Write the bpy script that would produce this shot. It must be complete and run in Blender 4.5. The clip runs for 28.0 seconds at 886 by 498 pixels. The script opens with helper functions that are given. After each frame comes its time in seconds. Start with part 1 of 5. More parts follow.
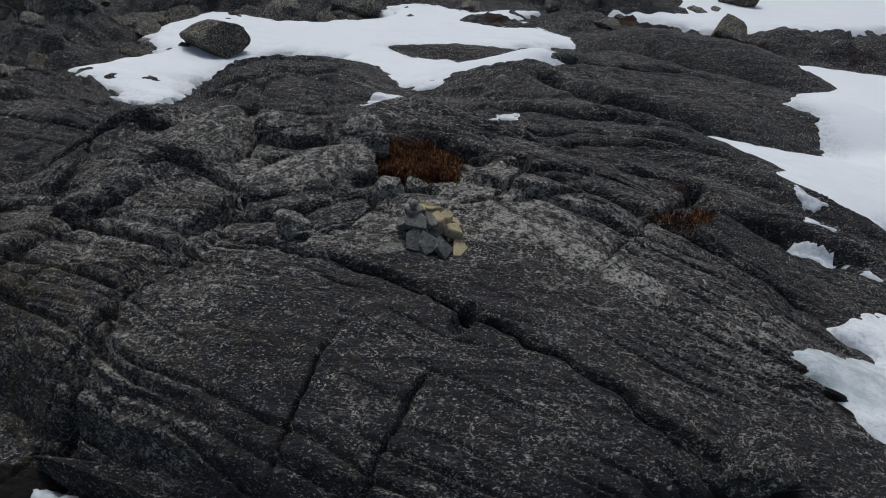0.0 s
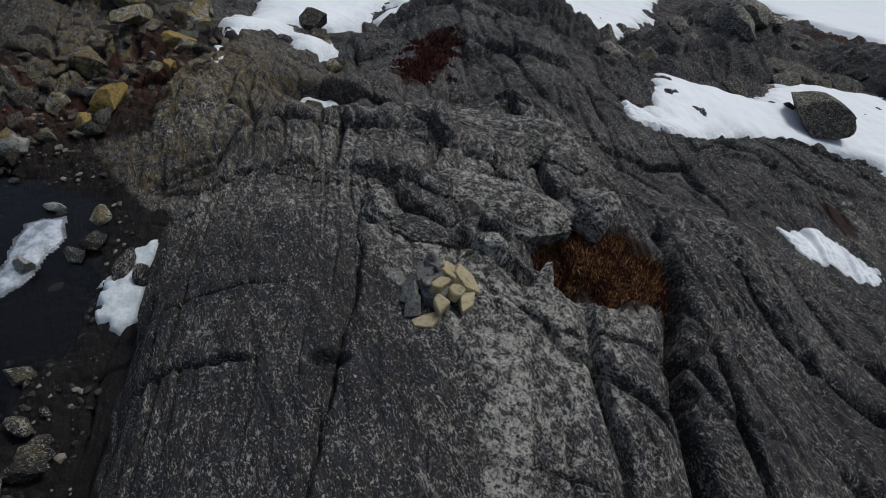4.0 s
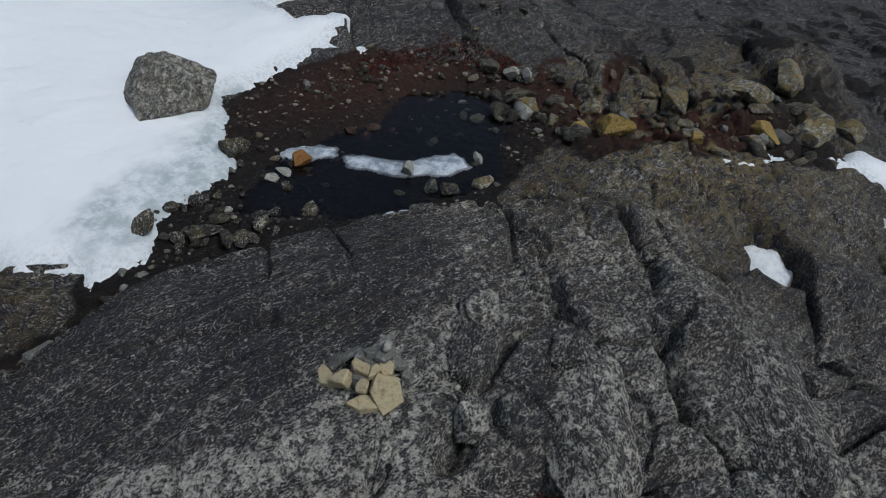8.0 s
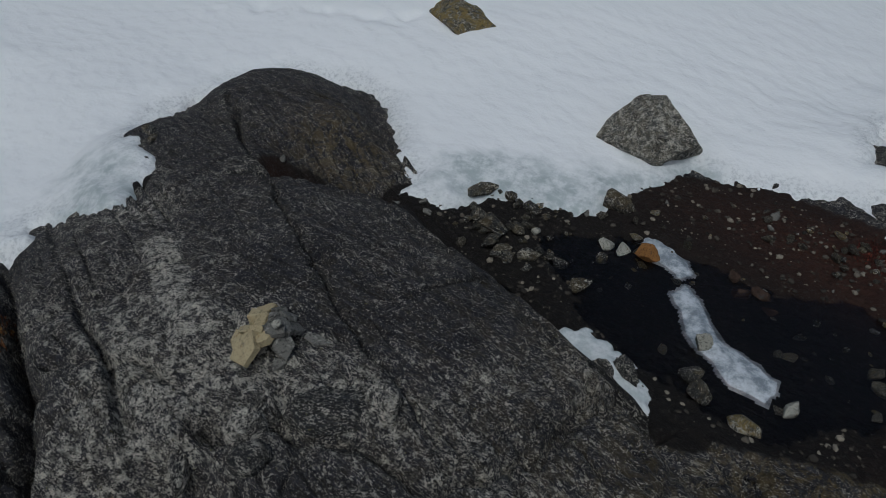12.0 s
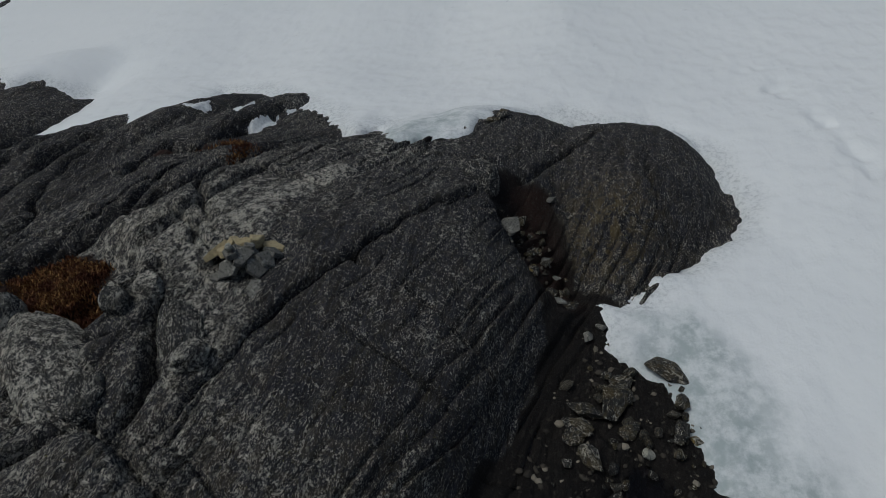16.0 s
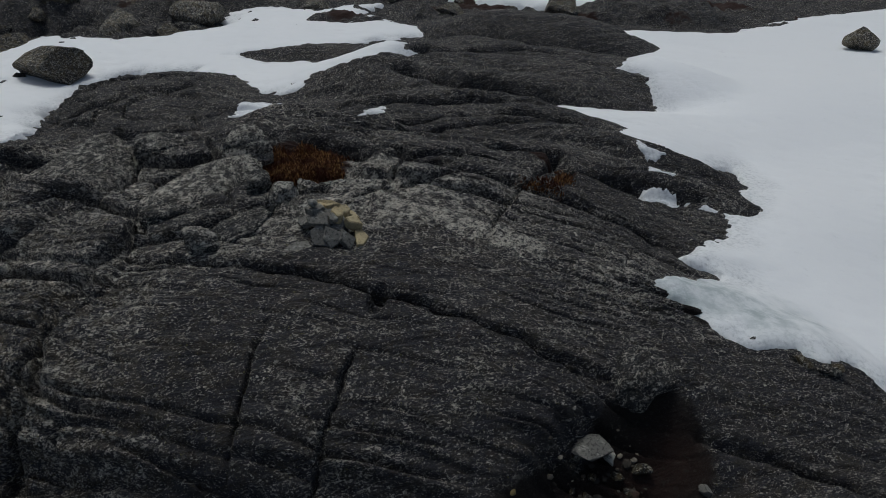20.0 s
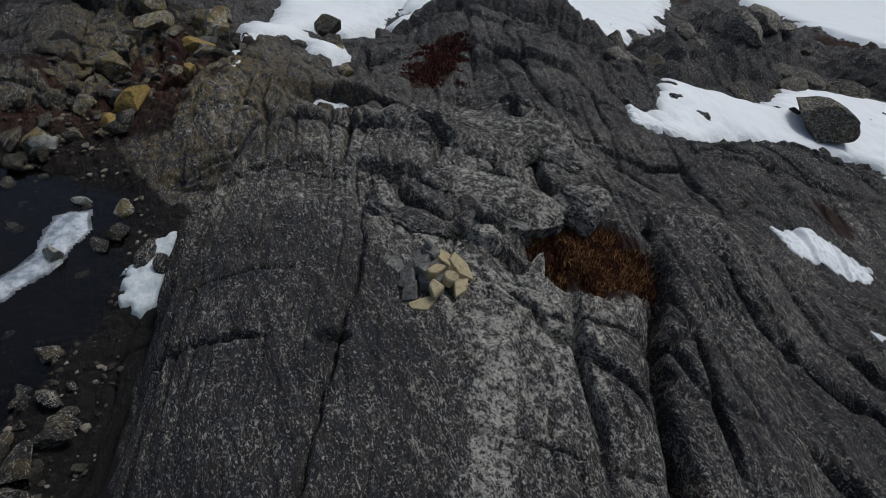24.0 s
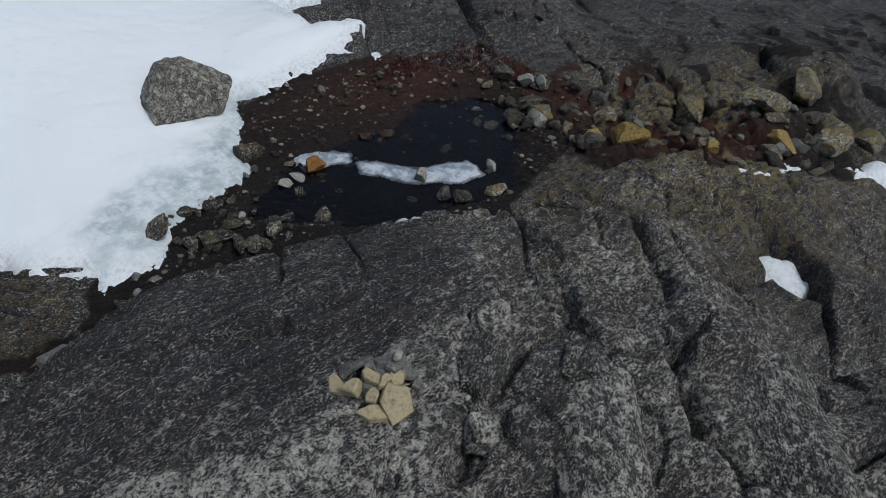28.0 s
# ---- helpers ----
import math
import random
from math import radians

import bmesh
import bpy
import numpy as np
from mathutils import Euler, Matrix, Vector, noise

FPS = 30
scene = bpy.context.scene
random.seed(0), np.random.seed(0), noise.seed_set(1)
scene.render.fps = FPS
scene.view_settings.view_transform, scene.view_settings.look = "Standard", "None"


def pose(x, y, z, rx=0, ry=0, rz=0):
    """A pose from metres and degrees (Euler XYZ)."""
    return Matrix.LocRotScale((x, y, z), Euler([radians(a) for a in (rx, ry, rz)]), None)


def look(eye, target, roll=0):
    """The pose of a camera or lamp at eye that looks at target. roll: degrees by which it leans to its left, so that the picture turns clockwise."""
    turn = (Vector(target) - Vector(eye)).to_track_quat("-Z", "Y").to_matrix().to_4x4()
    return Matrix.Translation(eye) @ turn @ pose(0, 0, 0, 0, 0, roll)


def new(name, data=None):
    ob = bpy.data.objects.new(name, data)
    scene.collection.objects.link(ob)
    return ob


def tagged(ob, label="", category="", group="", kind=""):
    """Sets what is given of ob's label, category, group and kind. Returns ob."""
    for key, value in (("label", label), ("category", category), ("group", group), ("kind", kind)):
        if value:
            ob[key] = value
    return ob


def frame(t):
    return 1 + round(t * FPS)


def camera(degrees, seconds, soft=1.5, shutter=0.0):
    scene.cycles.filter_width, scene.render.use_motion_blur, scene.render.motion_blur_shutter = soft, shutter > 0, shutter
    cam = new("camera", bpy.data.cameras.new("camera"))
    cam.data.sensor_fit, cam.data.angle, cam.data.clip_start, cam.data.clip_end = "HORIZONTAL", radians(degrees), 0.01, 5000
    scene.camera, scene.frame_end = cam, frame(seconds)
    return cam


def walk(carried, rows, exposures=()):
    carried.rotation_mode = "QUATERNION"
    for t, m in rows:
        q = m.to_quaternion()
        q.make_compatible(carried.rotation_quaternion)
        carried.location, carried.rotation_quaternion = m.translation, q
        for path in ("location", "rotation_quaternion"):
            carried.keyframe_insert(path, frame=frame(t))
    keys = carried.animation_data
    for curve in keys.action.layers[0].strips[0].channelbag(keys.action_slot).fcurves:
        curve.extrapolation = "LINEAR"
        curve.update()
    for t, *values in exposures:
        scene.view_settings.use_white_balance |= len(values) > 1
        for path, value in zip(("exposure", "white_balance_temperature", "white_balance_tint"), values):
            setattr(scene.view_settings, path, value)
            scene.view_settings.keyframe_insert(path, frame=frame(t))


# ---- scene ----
cam = camera(64.6, 28.0, 0.8)
METRES, EYE, TILT, LEAN, TURN = 40.0, 4.4, -40.5, -2.7, 0.0
ROWS = [
    (0, 0, 0, 0, 0, 0, -0),
    (0.5, 0.0088, 0.0012, 0.001, 3.18, 0.13, -2.65),
    (1, 0.0213, 0.0043, 0.0031, 7.64, -0.04, -6.44),
    (1.5, 0.036, 0.0096, 0.0067, 13.36, -0.69, -11.22),
    (2, 0.0514, 0.0166, 0.0122, 20.24, -2.02, -16.57),
    (2.5, 0.0663, 0.0254, 0.0194, 28.15, -4.33, -22.2),
    (3, 0.0796, 0.0358, 0.0281, 36.68, -7.53, -27.5),
    (3.5, 0.0902, 0.0477, 0.0378, 46.31, -11.96, -32.41),
    (4, 0.0981, 0.0603, 0.0487, 57.04, -17.67, -36.69),
    (4.5, 0.1037, 0.0733, 0.0605, 69.07, -24.7, -40.03),
    (5, 0.1058, 0.0864, 0.0729, 81.06, -32.18, -42.06),
    (5.5, 0.1044, 0.0993, 0.0856, 92.78, -39.74, -42.89),
    (6, 0.0996, 0.1118, 0.0982, 104.6, -47.41, -42.61),
    (6.5, 0.092, 0.1236, 0.1101, 116.82, -55.15, -41.09),
    (7, 0.0818, 0.1341, 0.121, 129.23, -62.58, -38.12),
    (7.5, 0.0698, 0.1421, 0.1304, 140.29, -68.63, -34.07),
    (8, 0.0566, 0.1482, 0.1384, 149.25, -72.91, -29.72),
    (8.5, 0.0411, 0.1531, 0.1453, 157.36, -76.22, -24.87),
    (9, 0.0237, 0.1568, 0.1508, 165.29, -78.71, -19.34),
    (9.5, 0.0054, 0.1585, 0.1551, 172.98, -80.49, -13.47),
    (10, -0.0138, 0.1586, 0.1576, 180.52, -81.35, -7.2),
    (10.5, -0.0318, 0.1563, 0.1578, 187.5, -81.52, -1.27),
    (11, -0.0507, 0.1519, 0.1557, 194.82, -80.77, 5.12),
    (11.5, -0.0678, 0.1454, 0.1509, 201.95, -79.2, 11.07),
    (12, -0.0825, 0.1379, 0.1443, 209.05, -77, 16.39),
    (12.5, -0.0944, 0.129, 0.1364, 216.18, -74.22, 21.21),
    (13, -0.1044, 0.1184, 0.1278, 223.32, -71.03, 25.43),
    (13.5, -0.1126, 0.1064, 0.1184, 230.71, -67.36, 29.12),
    (14, -0.1188, 0.0934, 0.1079, 238.71, -63, 32.33),
    (14.5, -0.123, 0.0799, 0.0959, 247.74, -57.64, 35.04),
    (15, -0.1248, 0.066, 0.0826, 257.98, -51.17, 37.03),
    (15.5, -0.1237, 0.0515, 0.0694, 268.83, -44.1, 38.11),
    (16, -0.1195, 0.0375, 0.056, 280.25, -36.48, 38.09),
    (16.5, -0.112, 0.0255, 0.0442, 291.56, -29.06, 36.81),
    (17, -0.1021, 0.0153, 0.0334, 301.98, -22.56, 34.51),
    (17.5, -0.0902, 0.0072, 0.0245, 311.16, -17.19, 31.58),
    (18, -0.0765, -0.0002, 0.0176, 319.37, -12.85, 28.19),
    (18.5, -0.0609, -0.0067, 0.0111, 327.17, -9.06, 24.25),
    (19, -0.0444, -0.0118, 0.0056, 334.6, -6, 19.78),
    (19.5, -0.0264, -0.0149, 0.0014, 342.1, -3.42, 14.58),
    (20, -0.0073, -0.0162, -0.0011, 349.73, -1.57, 8.81),
    (20.5, 0.0126, -0.015, -0.0011, 357.17, -0.5, 2.86),
    (21, 0.0325, -0.0112, 0.001, 364.7, -0.16, -3.43),
    (21.5, 0.0519, -0.0052, 0.0054, 372.64, -0.7, -9.98),
    (22, 0.0702, 0.0036, 0.0119, 380.91, -2.23, -16.41),
    (22.5, 0.0861, 0.0147, 0.0201, 389.35, -4.58, -22.35),
    (23, 0.098, 0.0277, 0.0296, 398.39, -7.99, -27.83),
    (23.5, 0.1059, 0.042, 0.0401, 408.21, -12.57, -32.69),
    (24, 0.1104, 0.0568, 0.0515, 418.77, -18.26, -36.73),
    (24.5, 0.1117, 0.0716, 0.0636, 429.86, -24.84, -39.78),
    (25, 0.1102, 0.0858, 0.0762, 441.38, -32.1, -41.79),
    (25.5, 0.1058, 0.0997, 0.0888, 453.85, -40.14, -42.68),
    (26, 0.0997, 0.1125, 0.1013, 466.57, -48.35, -42.28),
    (26.5, 0.0912, 0.1237, 0.1127, 479.5, -56.5, -40.4),
    (27, 0.0809, 0.1331, 0.1227, 491.38, -63.55, -37.26),
    (27.5, 0.0689, 0.1411, 0.1308, 501.79, -69.12, -33.14),
    (28, 0.0558, 0.1471, 0.1386, 510.3, -73.15, -28.9),
]
EXPOSURES = [(0.0, -0.32, 5850, 5), (4.0, -0.22, 5850, 5), (7.0, -0.12, 5700, 3), (9.0, -0.47, 5680, 3), (11.0, -0.74, 5700, 2), (13.0, -0.85, 5800, 2), (17.0, -0.85, 5960, 1), (20.0, -0.7, 5980, 3), (25.0, -0.24, 5820, 5), (28.0, -0.2, 5700, 3)]
walk(cam, [(t, pose(0, 0, EYE, TILT, LEAN, TURN) @ pose(METRES * x, METRES * y, METRES * z, 90 + pitch, roll, yaw)) for t, x, y, z, yaw, pitch, roll in ROWS], EXPOSURES)

# world and light
world = bpy.data.worlds.new("overcast")
scene.world = world
world.use_nodes = True
wn, wl = world.node_tree.nodes, world.node_tree.links
sky = wn.new("ShaderNodeTexSky")
sky.sky_type, sky.sun_disc = "NISHITA", False
SUN_UP, SUN_ROUND = 60.0, -12.0
sky.sun_elevation, sky.sun_rotation = radians(SUN_UP), radians(SUN_ROUND)
sky.air_density, sky.dust_density, sky.ozone_density = 1.0, 6.0, 1.0
wl.new(sky.outputs[0], wn["Background"].inputs[0])
wn["Background"].inputs[1].default_value = 0.082
sun_data = bpy.data.lights.new("sun", "SUN")
sun_data.energy, sun_data.angle, sun_data.color = 1.2, radians(13), (1.0, 0.985, 0.96)
sun = new("sun", sun_data)
sd = Vector((math.sin(radians(SUN_ROUND)) * math.cos(radians(SUN_UP)), math.cos(radians(SUN_ROUND)) * math.cos(radians(SUN_UP)), math.sin(radians(SUN_UP))))
sun.matrix_world = look(sd * 60, (0, 0, 0))


# terrain: heights of the bedrock, by whalebacks, hollows, joints and grain
STRIKE = radians(-22.0)
CS, SN = math.cos(STRIKE), math.sin(STRIKE)
_perm = np.random.RandomState(7).permutation(4096)
_grad = np.random.RandomState(8).rand(4096) * 2 * np.pi


def pnoise(x, y, seed=0):
    """Gradient noise of arrays, about -1 to 1."""
    x, y = np.broadcast_arrays(np.asarray(x, float), np.asarray(y, float))
    xi, yi = np.floor(x).astype(int), np.floor(y).astype(int)
    fx, fy = x - xi, y - yi

    def corner(a, b):
        g = _grad[_perm[(_perm[(xi + a + seed * 37) & 4095] + yi + b) & 4095]]
        return np.cos(g) * (fx - a) + np.sin(g) * (fy - b)

    u, v = fx * fx * fx * (fx * (fx * 6 - 15) + 10), fy * fy * fy * (fy * (fy * 6 - 15) + 10)
    return 1.5 * ((corner(0, 0) * (1 - u) + corner(1, 0) * u) * (1 - v) + (corner(0, 1) * (1 - u) + corner(1, 1) * u) * v)


def fbm(x, y, octaves=4, seed=0):
    return sum(pnoise(x * 2.03**k, y * 2.03**k, seed + k) * 0.52**k for k in range(octaves))


def sp(t, k=1.2):
    return np.logaddexp(0, k * np.asarray(t, float)) / k


def step(a, b, t):
    t = np.clip((t - a) / (b - a), 0, 1)
    return t * t * (3 - 2 * t)


def smax(a, b, k):
    h = np.clip(0.5 + 0.5 * (a - b) / k, 0, 1)
    return b * (1 - h) + a * h + k * h * (1 - h)


def local(x, y, cx, cy, turn):
    c, s = math.cos(radians(turn)), math.sin(radians(turn))
    return (x - cx) * c + (y - cy) * s, -(x - cx) * s + (y - cy) * c


def dome(x, y, cx, cy, turn, back, ahead, right, left, top, foot, q):
    """A whaleback with its own reach to each side, top and foot heights; q: how flat its top is."""
    u, v = local(x, y, cx, cy, turn)
    r = np.sqrt((u / np.where(u < 0, back, ahead)) ** 2 + (v / np.where(v < 0, right, left)) ** 2)
    return top - (top - foot) * np.where(r < 1, r**q, 1 + q * (r - 1))


def near_line(x, y, pts):
    """Distance to a line of points (below zero on its right), and the way along it from 0 to 1."""
    best, along, side = np.full(np.shape(x), 1e9), np.zeros(np.shape(x)), np.ones(np.shape(x))
    n = len(pts) - 1
    for k in range(n):
        (ax, ay), (bx, by) = pts[k], pts[k + 1]
        dx, dy = bx - ax, by - ay
        f = np.clip(((x - ax) * dx + (y - ay) * dy) / (dx * dx + dy * dy), 0, 1)
        d = np.hypot(x - ax - f * dx, y - ay - f * dy)
        along = np.where(d < best, (k + f) / n, along)
        side = np.where(d < best, np.sign(dx * (y - ay) - dy * (x - ax) + 1e-9), side)
        best = np.minimum(best, d)
    return best * side, along


def inside(x, y, pts):
    """Signed distance to an outline: positive within."""
    d = np.abs(near_line(x, y, [*pts, pts[0]])[0])
    odd = np.zeros(np.shape(x), bool)
    for (ax, ay), (bx, by) in zip(pts, [*pts[1:], pts[0]]):
        odd ^= ((ay > y) != (by > y)) & (x < (bx - ax) * (y - ay) / (by - ay + 1e-12) + ax)
    return np.where(odd, d, -d)


# centre, turn, reach back / ahead / right / left, top, foot, flatness
WHALEBACKS = [
    (-0.53, 4.18, -16.33, 4.62, 5.3, 2.13, 4.56, 0.22, -0.76, 2.59),   # under the cairn
    (3.8, 0.72, -12, 1.65, 1.75, 1.2, 1.8, -0.22, -0.92, 2.6),   # knob in the snow
    (3.9, 2.75, -24, 3.2, 1.8, 1.6, 1.6, -0.3, -0.95, 2.2),   # east end of the whaleback
    (1.65, 8.83, -20.15, 4.43, 7, 2.6, 4.8, -1.36, -3.31, 1.85),   # slab north of the long joint
    (-3.67, 7.7, -25.03, 2.59, 4, 2.2, 2.86, -0.76, -2.24, 2.34),   # blocks north-west
    (-5.85, 4.4, -20.09, 4.37, 3.5, 1.9, 2.1, -0.6, -2.26, 2.12),   # ridge with red heath
    (-9.5, 10.5, -25, 4, 4.5, 2.5, 4, -2, -4, 2.4),   # its lower end
    (7.23, 13.54, -21.9, 6.31, 4.98, 1.8, 3.16, -2.8, -3.85, 2.34),   # tongues of rock towards the east snow
    (-7.49, -4.61, -9.42, 4.69, 5.2, 1.9, 4.62, -0.25, -1.15, 2.18),   # bank south-west of the pool
    (-9.58, 2.09, -0.08, 3.5, 3.16, 1.6, 2.37, -0.89, -1.63, 1.97),   # yellow rocks west of the pool
]
# centre, turn, half length, half width, depth
HOLLOWS = [
    (2.0, 2.12, 22, 1.1, 0.62, 0.42),   # rubble gully by the knob
    (0.37, 4.0, 60, 0.2, 0.09, 0.12),   # notch in the middle joint
    (-0.15, 5.95, 20, 0.3, 0.16, 0.16),   # gap behind the cairn
    (3.6, 7.3, 80, 0.7, 0.22, 0.14),   # heath pocket
    (-7.4, 9.1, 155, 2.4, 1.1, 0.16),   # low ground behind the blocks
    (-5.95, 8.4, 150, 0.7, 0.5, 0.3),   # snow pocket
    (-6.0, 5.9, 60, 0.7, 0.45, 0.5),   # hollow with a snow remnant
]
POOL = [(-0.75, 0.95), (-1.1, 1.35), (-1.7, 1.95), (-2.6, 2.35), (-3.36, 2.7), (-4.4, 2.5), (-5.1, 1.9), (-5.8, 0.9), (-5.5, 0.1), (-4.7, -0.2), (-4.0, -0.05), (-3.4, 0.1), (-2.7, 0.15), (-1.9, 0.15), (-1.2, 0.45)]
LONG_JOINT = [(-0.5, 8.2), (0.13, 7.8), (0.58, 7.5), (1.08, 7.0), (1.66, 6.58), (2.0, 6.42), (2.4, 6.28), (2.9, 6.02), (3.4, 5.75), (4.6, 5.2)]
MID_JOINT = [(-2.15, 5.27), (-1.93, 5.2), (-1.5, 4.94), (-1.07, 4.8), (-0.48, 4.6), (-0.15, 4.41), (0.2, 4.2), (0.65, 3.94), (1.25, 3.58), (1.6, 3.36), (1.95, 3.05), (2.4, 2.9)]
# half width, depth, rise of the left side, points
JOINTS = [
    (0.17, 0.14, 0.0, LONG_JOINT), (0.075, 0.42, 0.08, LONG_JOINT),
    (0.03, 0.1, 0.06, MID_JOINT),
    (0.05, 0.2, 0.04, [(-2.4, 4.9), (-2.48, 4.6), (-2.5, 4.1), (-2.6, 3.65), (-2.8, 3.4), (-2.85, 3.0)]),
    (0.02, 0.085, 0.025, [(-0.63, 3.92), (-0.75, 3.58), (-0.85, 3.3), (-0.95, 3.05), (-1.03, 2.75)]),
    (0.022, 0.11, -0.03, [(0.02, 3.43), (-0.1, 3.12), (-0.25, 2.85), (-0.38, 2.6), (-0.45, 2.45)]),
    (0.05, 0.18, 0.04, [(4.6, 1.25), (4.05, 1.6), (3.6, 2.0), (2.95, 2.4)]),
    (0.022, 0.08, 0.02, [(3.75, 0.72), (3.05, 0.74), (2.64, 0.66), (2.4, 0.5), (2.18, 0.32)]),
    (0.022, 0.08, 0.02, [(1.2, 5.85), (0.98, 5.84), (0.61, 5.86), (0.33, 5.72)]),
    (0.05, 0.15, 0.06, [(0.33, 5.7), (0.61, 5.86), (0.98, 5.87), (1.31, 6.06), (1.62, 6.26), (1.95, 6.3)]),
]
WEST_JOINTS = [
    (0.06, 0.16, 0.05, [(-4.2, 2.9), (-3.9, 4.4)]),
    (0.05, 0.18, 0.05, [(-2.34, 4.4), (-2.36, 4.8), (-2.25, 5.06), (-2.0, 5.38), (-1.5, 5.45)]),
    (0.07, 0.22, 0.08, [(-3.87, 4.63), (-3.35, 5.55), (-2.93, 5.84)]),
    (0.06, 0.22, 0.05, [(-1.9, 5.5), (-1.3, 5.45), (-0.8, 5.6), (-0.3, 5.85), (0.1, 6.0)]),
    (0.08, 0.3, 0.14, [(-2.45, 6.3), (-2.3, 6.6), (-2.12, 6.95), (-2.17, 7.6), (-2.4, 8.25)]),
    (0.05, 0.2, 0.0, [(-3.0, 6.25), (-2.45, 6.35), (-1.95, 5.9), (-1.75, 5.5)]),
    (0.16, 0.3, 0.0, [(-3.9, 9.3), (-3.35, 9.5), (-3.44, 10.2), (-3.44, 10.8)]),
    (0.05, 0.16, 0.08, [(-2.9, 8.5), (-3.4, 8.5), (-4.4, 8.1), (-5.2, 7.4)]),
    (0.06, 0.2, 0.1, [(-8.6, 10.2), (-7.9, 10.6), (-7.3, 10.75)]),
    (0.1, 0.26, 0.1, [(-5.0, 13.7), (-3.75, 13.2), (-3.0, 13.4), (-1.9, 12.6)]),
]
NORTH_JOINTS = [
    (0.14, 0.4, 0.22, [(2.3, 14.4), (2.8, 14.1), (3.7, 12.93), (4.3, 12.6), (4.9, 12.25), (5.8, 11.85)]),
    (0.09, 0.26, 0.16, [(1.2, 11.7), (2.09, 11.35), (2.65, 11.1), (3.39, 10.9), (4.3, 10.6)]),
    (0.07, 0.2, 0.12, [(1.3, 9.95), (2.12, 9.95), (2.93, 10.2), (3.98, 10.15), (4.85, 9.9)]),
    (0.06, 0.18, 0.1, [(0.2, 8.7), (1.17, 8.5), (1.65, 8.65), (2.31, 9.25), (2.86, 9.35), (3.7, 9.15)]),
    (0.06, 0.24, 0.08, [(2.6, 7.86), (3.0, 8.0), (3.32, 7.93), (3.75, 7.77)]),
    (0.05, 0.2, 0.0, [(3.75, 7.8), (3.5, 7.4), (3.14, 6.87), (2.75, 6.3)]),
    (0.08, 0.26, 0.1, [(3.7, 7.42), (4.1, 7.2), (4.59, 7.03), (5.37, 6.7)]),
    (0.1, 0.28, 0.16, [(2.94, 15.0), (4.3, 15.3), (5.0, 15.35), (6.0, 15.4), (6.9, 15.04)]),
    (0.05, 0.15, 0.08, [(-0.6, 10.4), (0.3, 10.2), (1.2, 9.9)]),
]
# centre, turn, half length, half width, height over the ground, flatness
LUMPS = [
    (1.6, 19.6, -14, 2.9, 0.8, 0.35, 2.0), (8.4, 20.6, -25, 4.4, 1.5, 1.1, 2.2), (-3.1, 15.7, -20, 2.6, 2.5, 0.5, 2.4),
    (-10.2, 17.6, -20, 2.4, 1.5, 1.0, 2.2), (-11.5, 20.6, -10, 2.6, 1.7, 1.2, 2.2), (-12.3, 13.0, 56, 3.4, 1.5, 1.5, 2.4),
    (-8.8, 26.4, -10, 3.6, 1.5, 1.2, 2.2), (-2.6, 27.6, -5, 2.6, 1.2, 0.8, 2.2), (6.4, 30.0, -10, 5.0, 1.8, 1.3, 2.2),
    (15.0, 24.6, -15, 4.0, 1.4, 0.9, 2.2), (-14.5, 25.0, -15, 3.4, 2.0, 1.3, 2.2), (2.2, 24.0, -12, 1.6, 0.8, 0.5, 2.0),
    (5.0, 13.0, -18, 3.6, 1.0, 0.6, 2.6), (6.5, 16.2, -18, 3.6, 1.1, 0.65, 2.6), (4.0, 10.7, -20, 3.0, 0.8, 0.45, 2.6), (4.9, 8.7, -22, 2.6, 0.6, 0.4, 2.6), (5.4, 7.0, -18, 1.5, 0.4, 0.28, 2.2), (2.0, 14.4, -16, 2.6, 0.7, 0.3, 2.2),
    (-5.6, -4.0, -20, 1.3, 0.9, 0.4, 2.0), (-9.8, -8.2, -15, 3.5, 1.4, 0.9, 2.2), (-7.7, -7.6, 10, 1.2, 0.7, 0.5, 2.2),
    (-9.2, 3.6, -30, 1.3, 0.6, 0.45, 2.4), (-8.0, 1.3, -10, 1.6, 0.8, 0.25, 2.2), (-11.8, 3.2, -10, 1.6, 1.1, 0.6, 2.2),
]


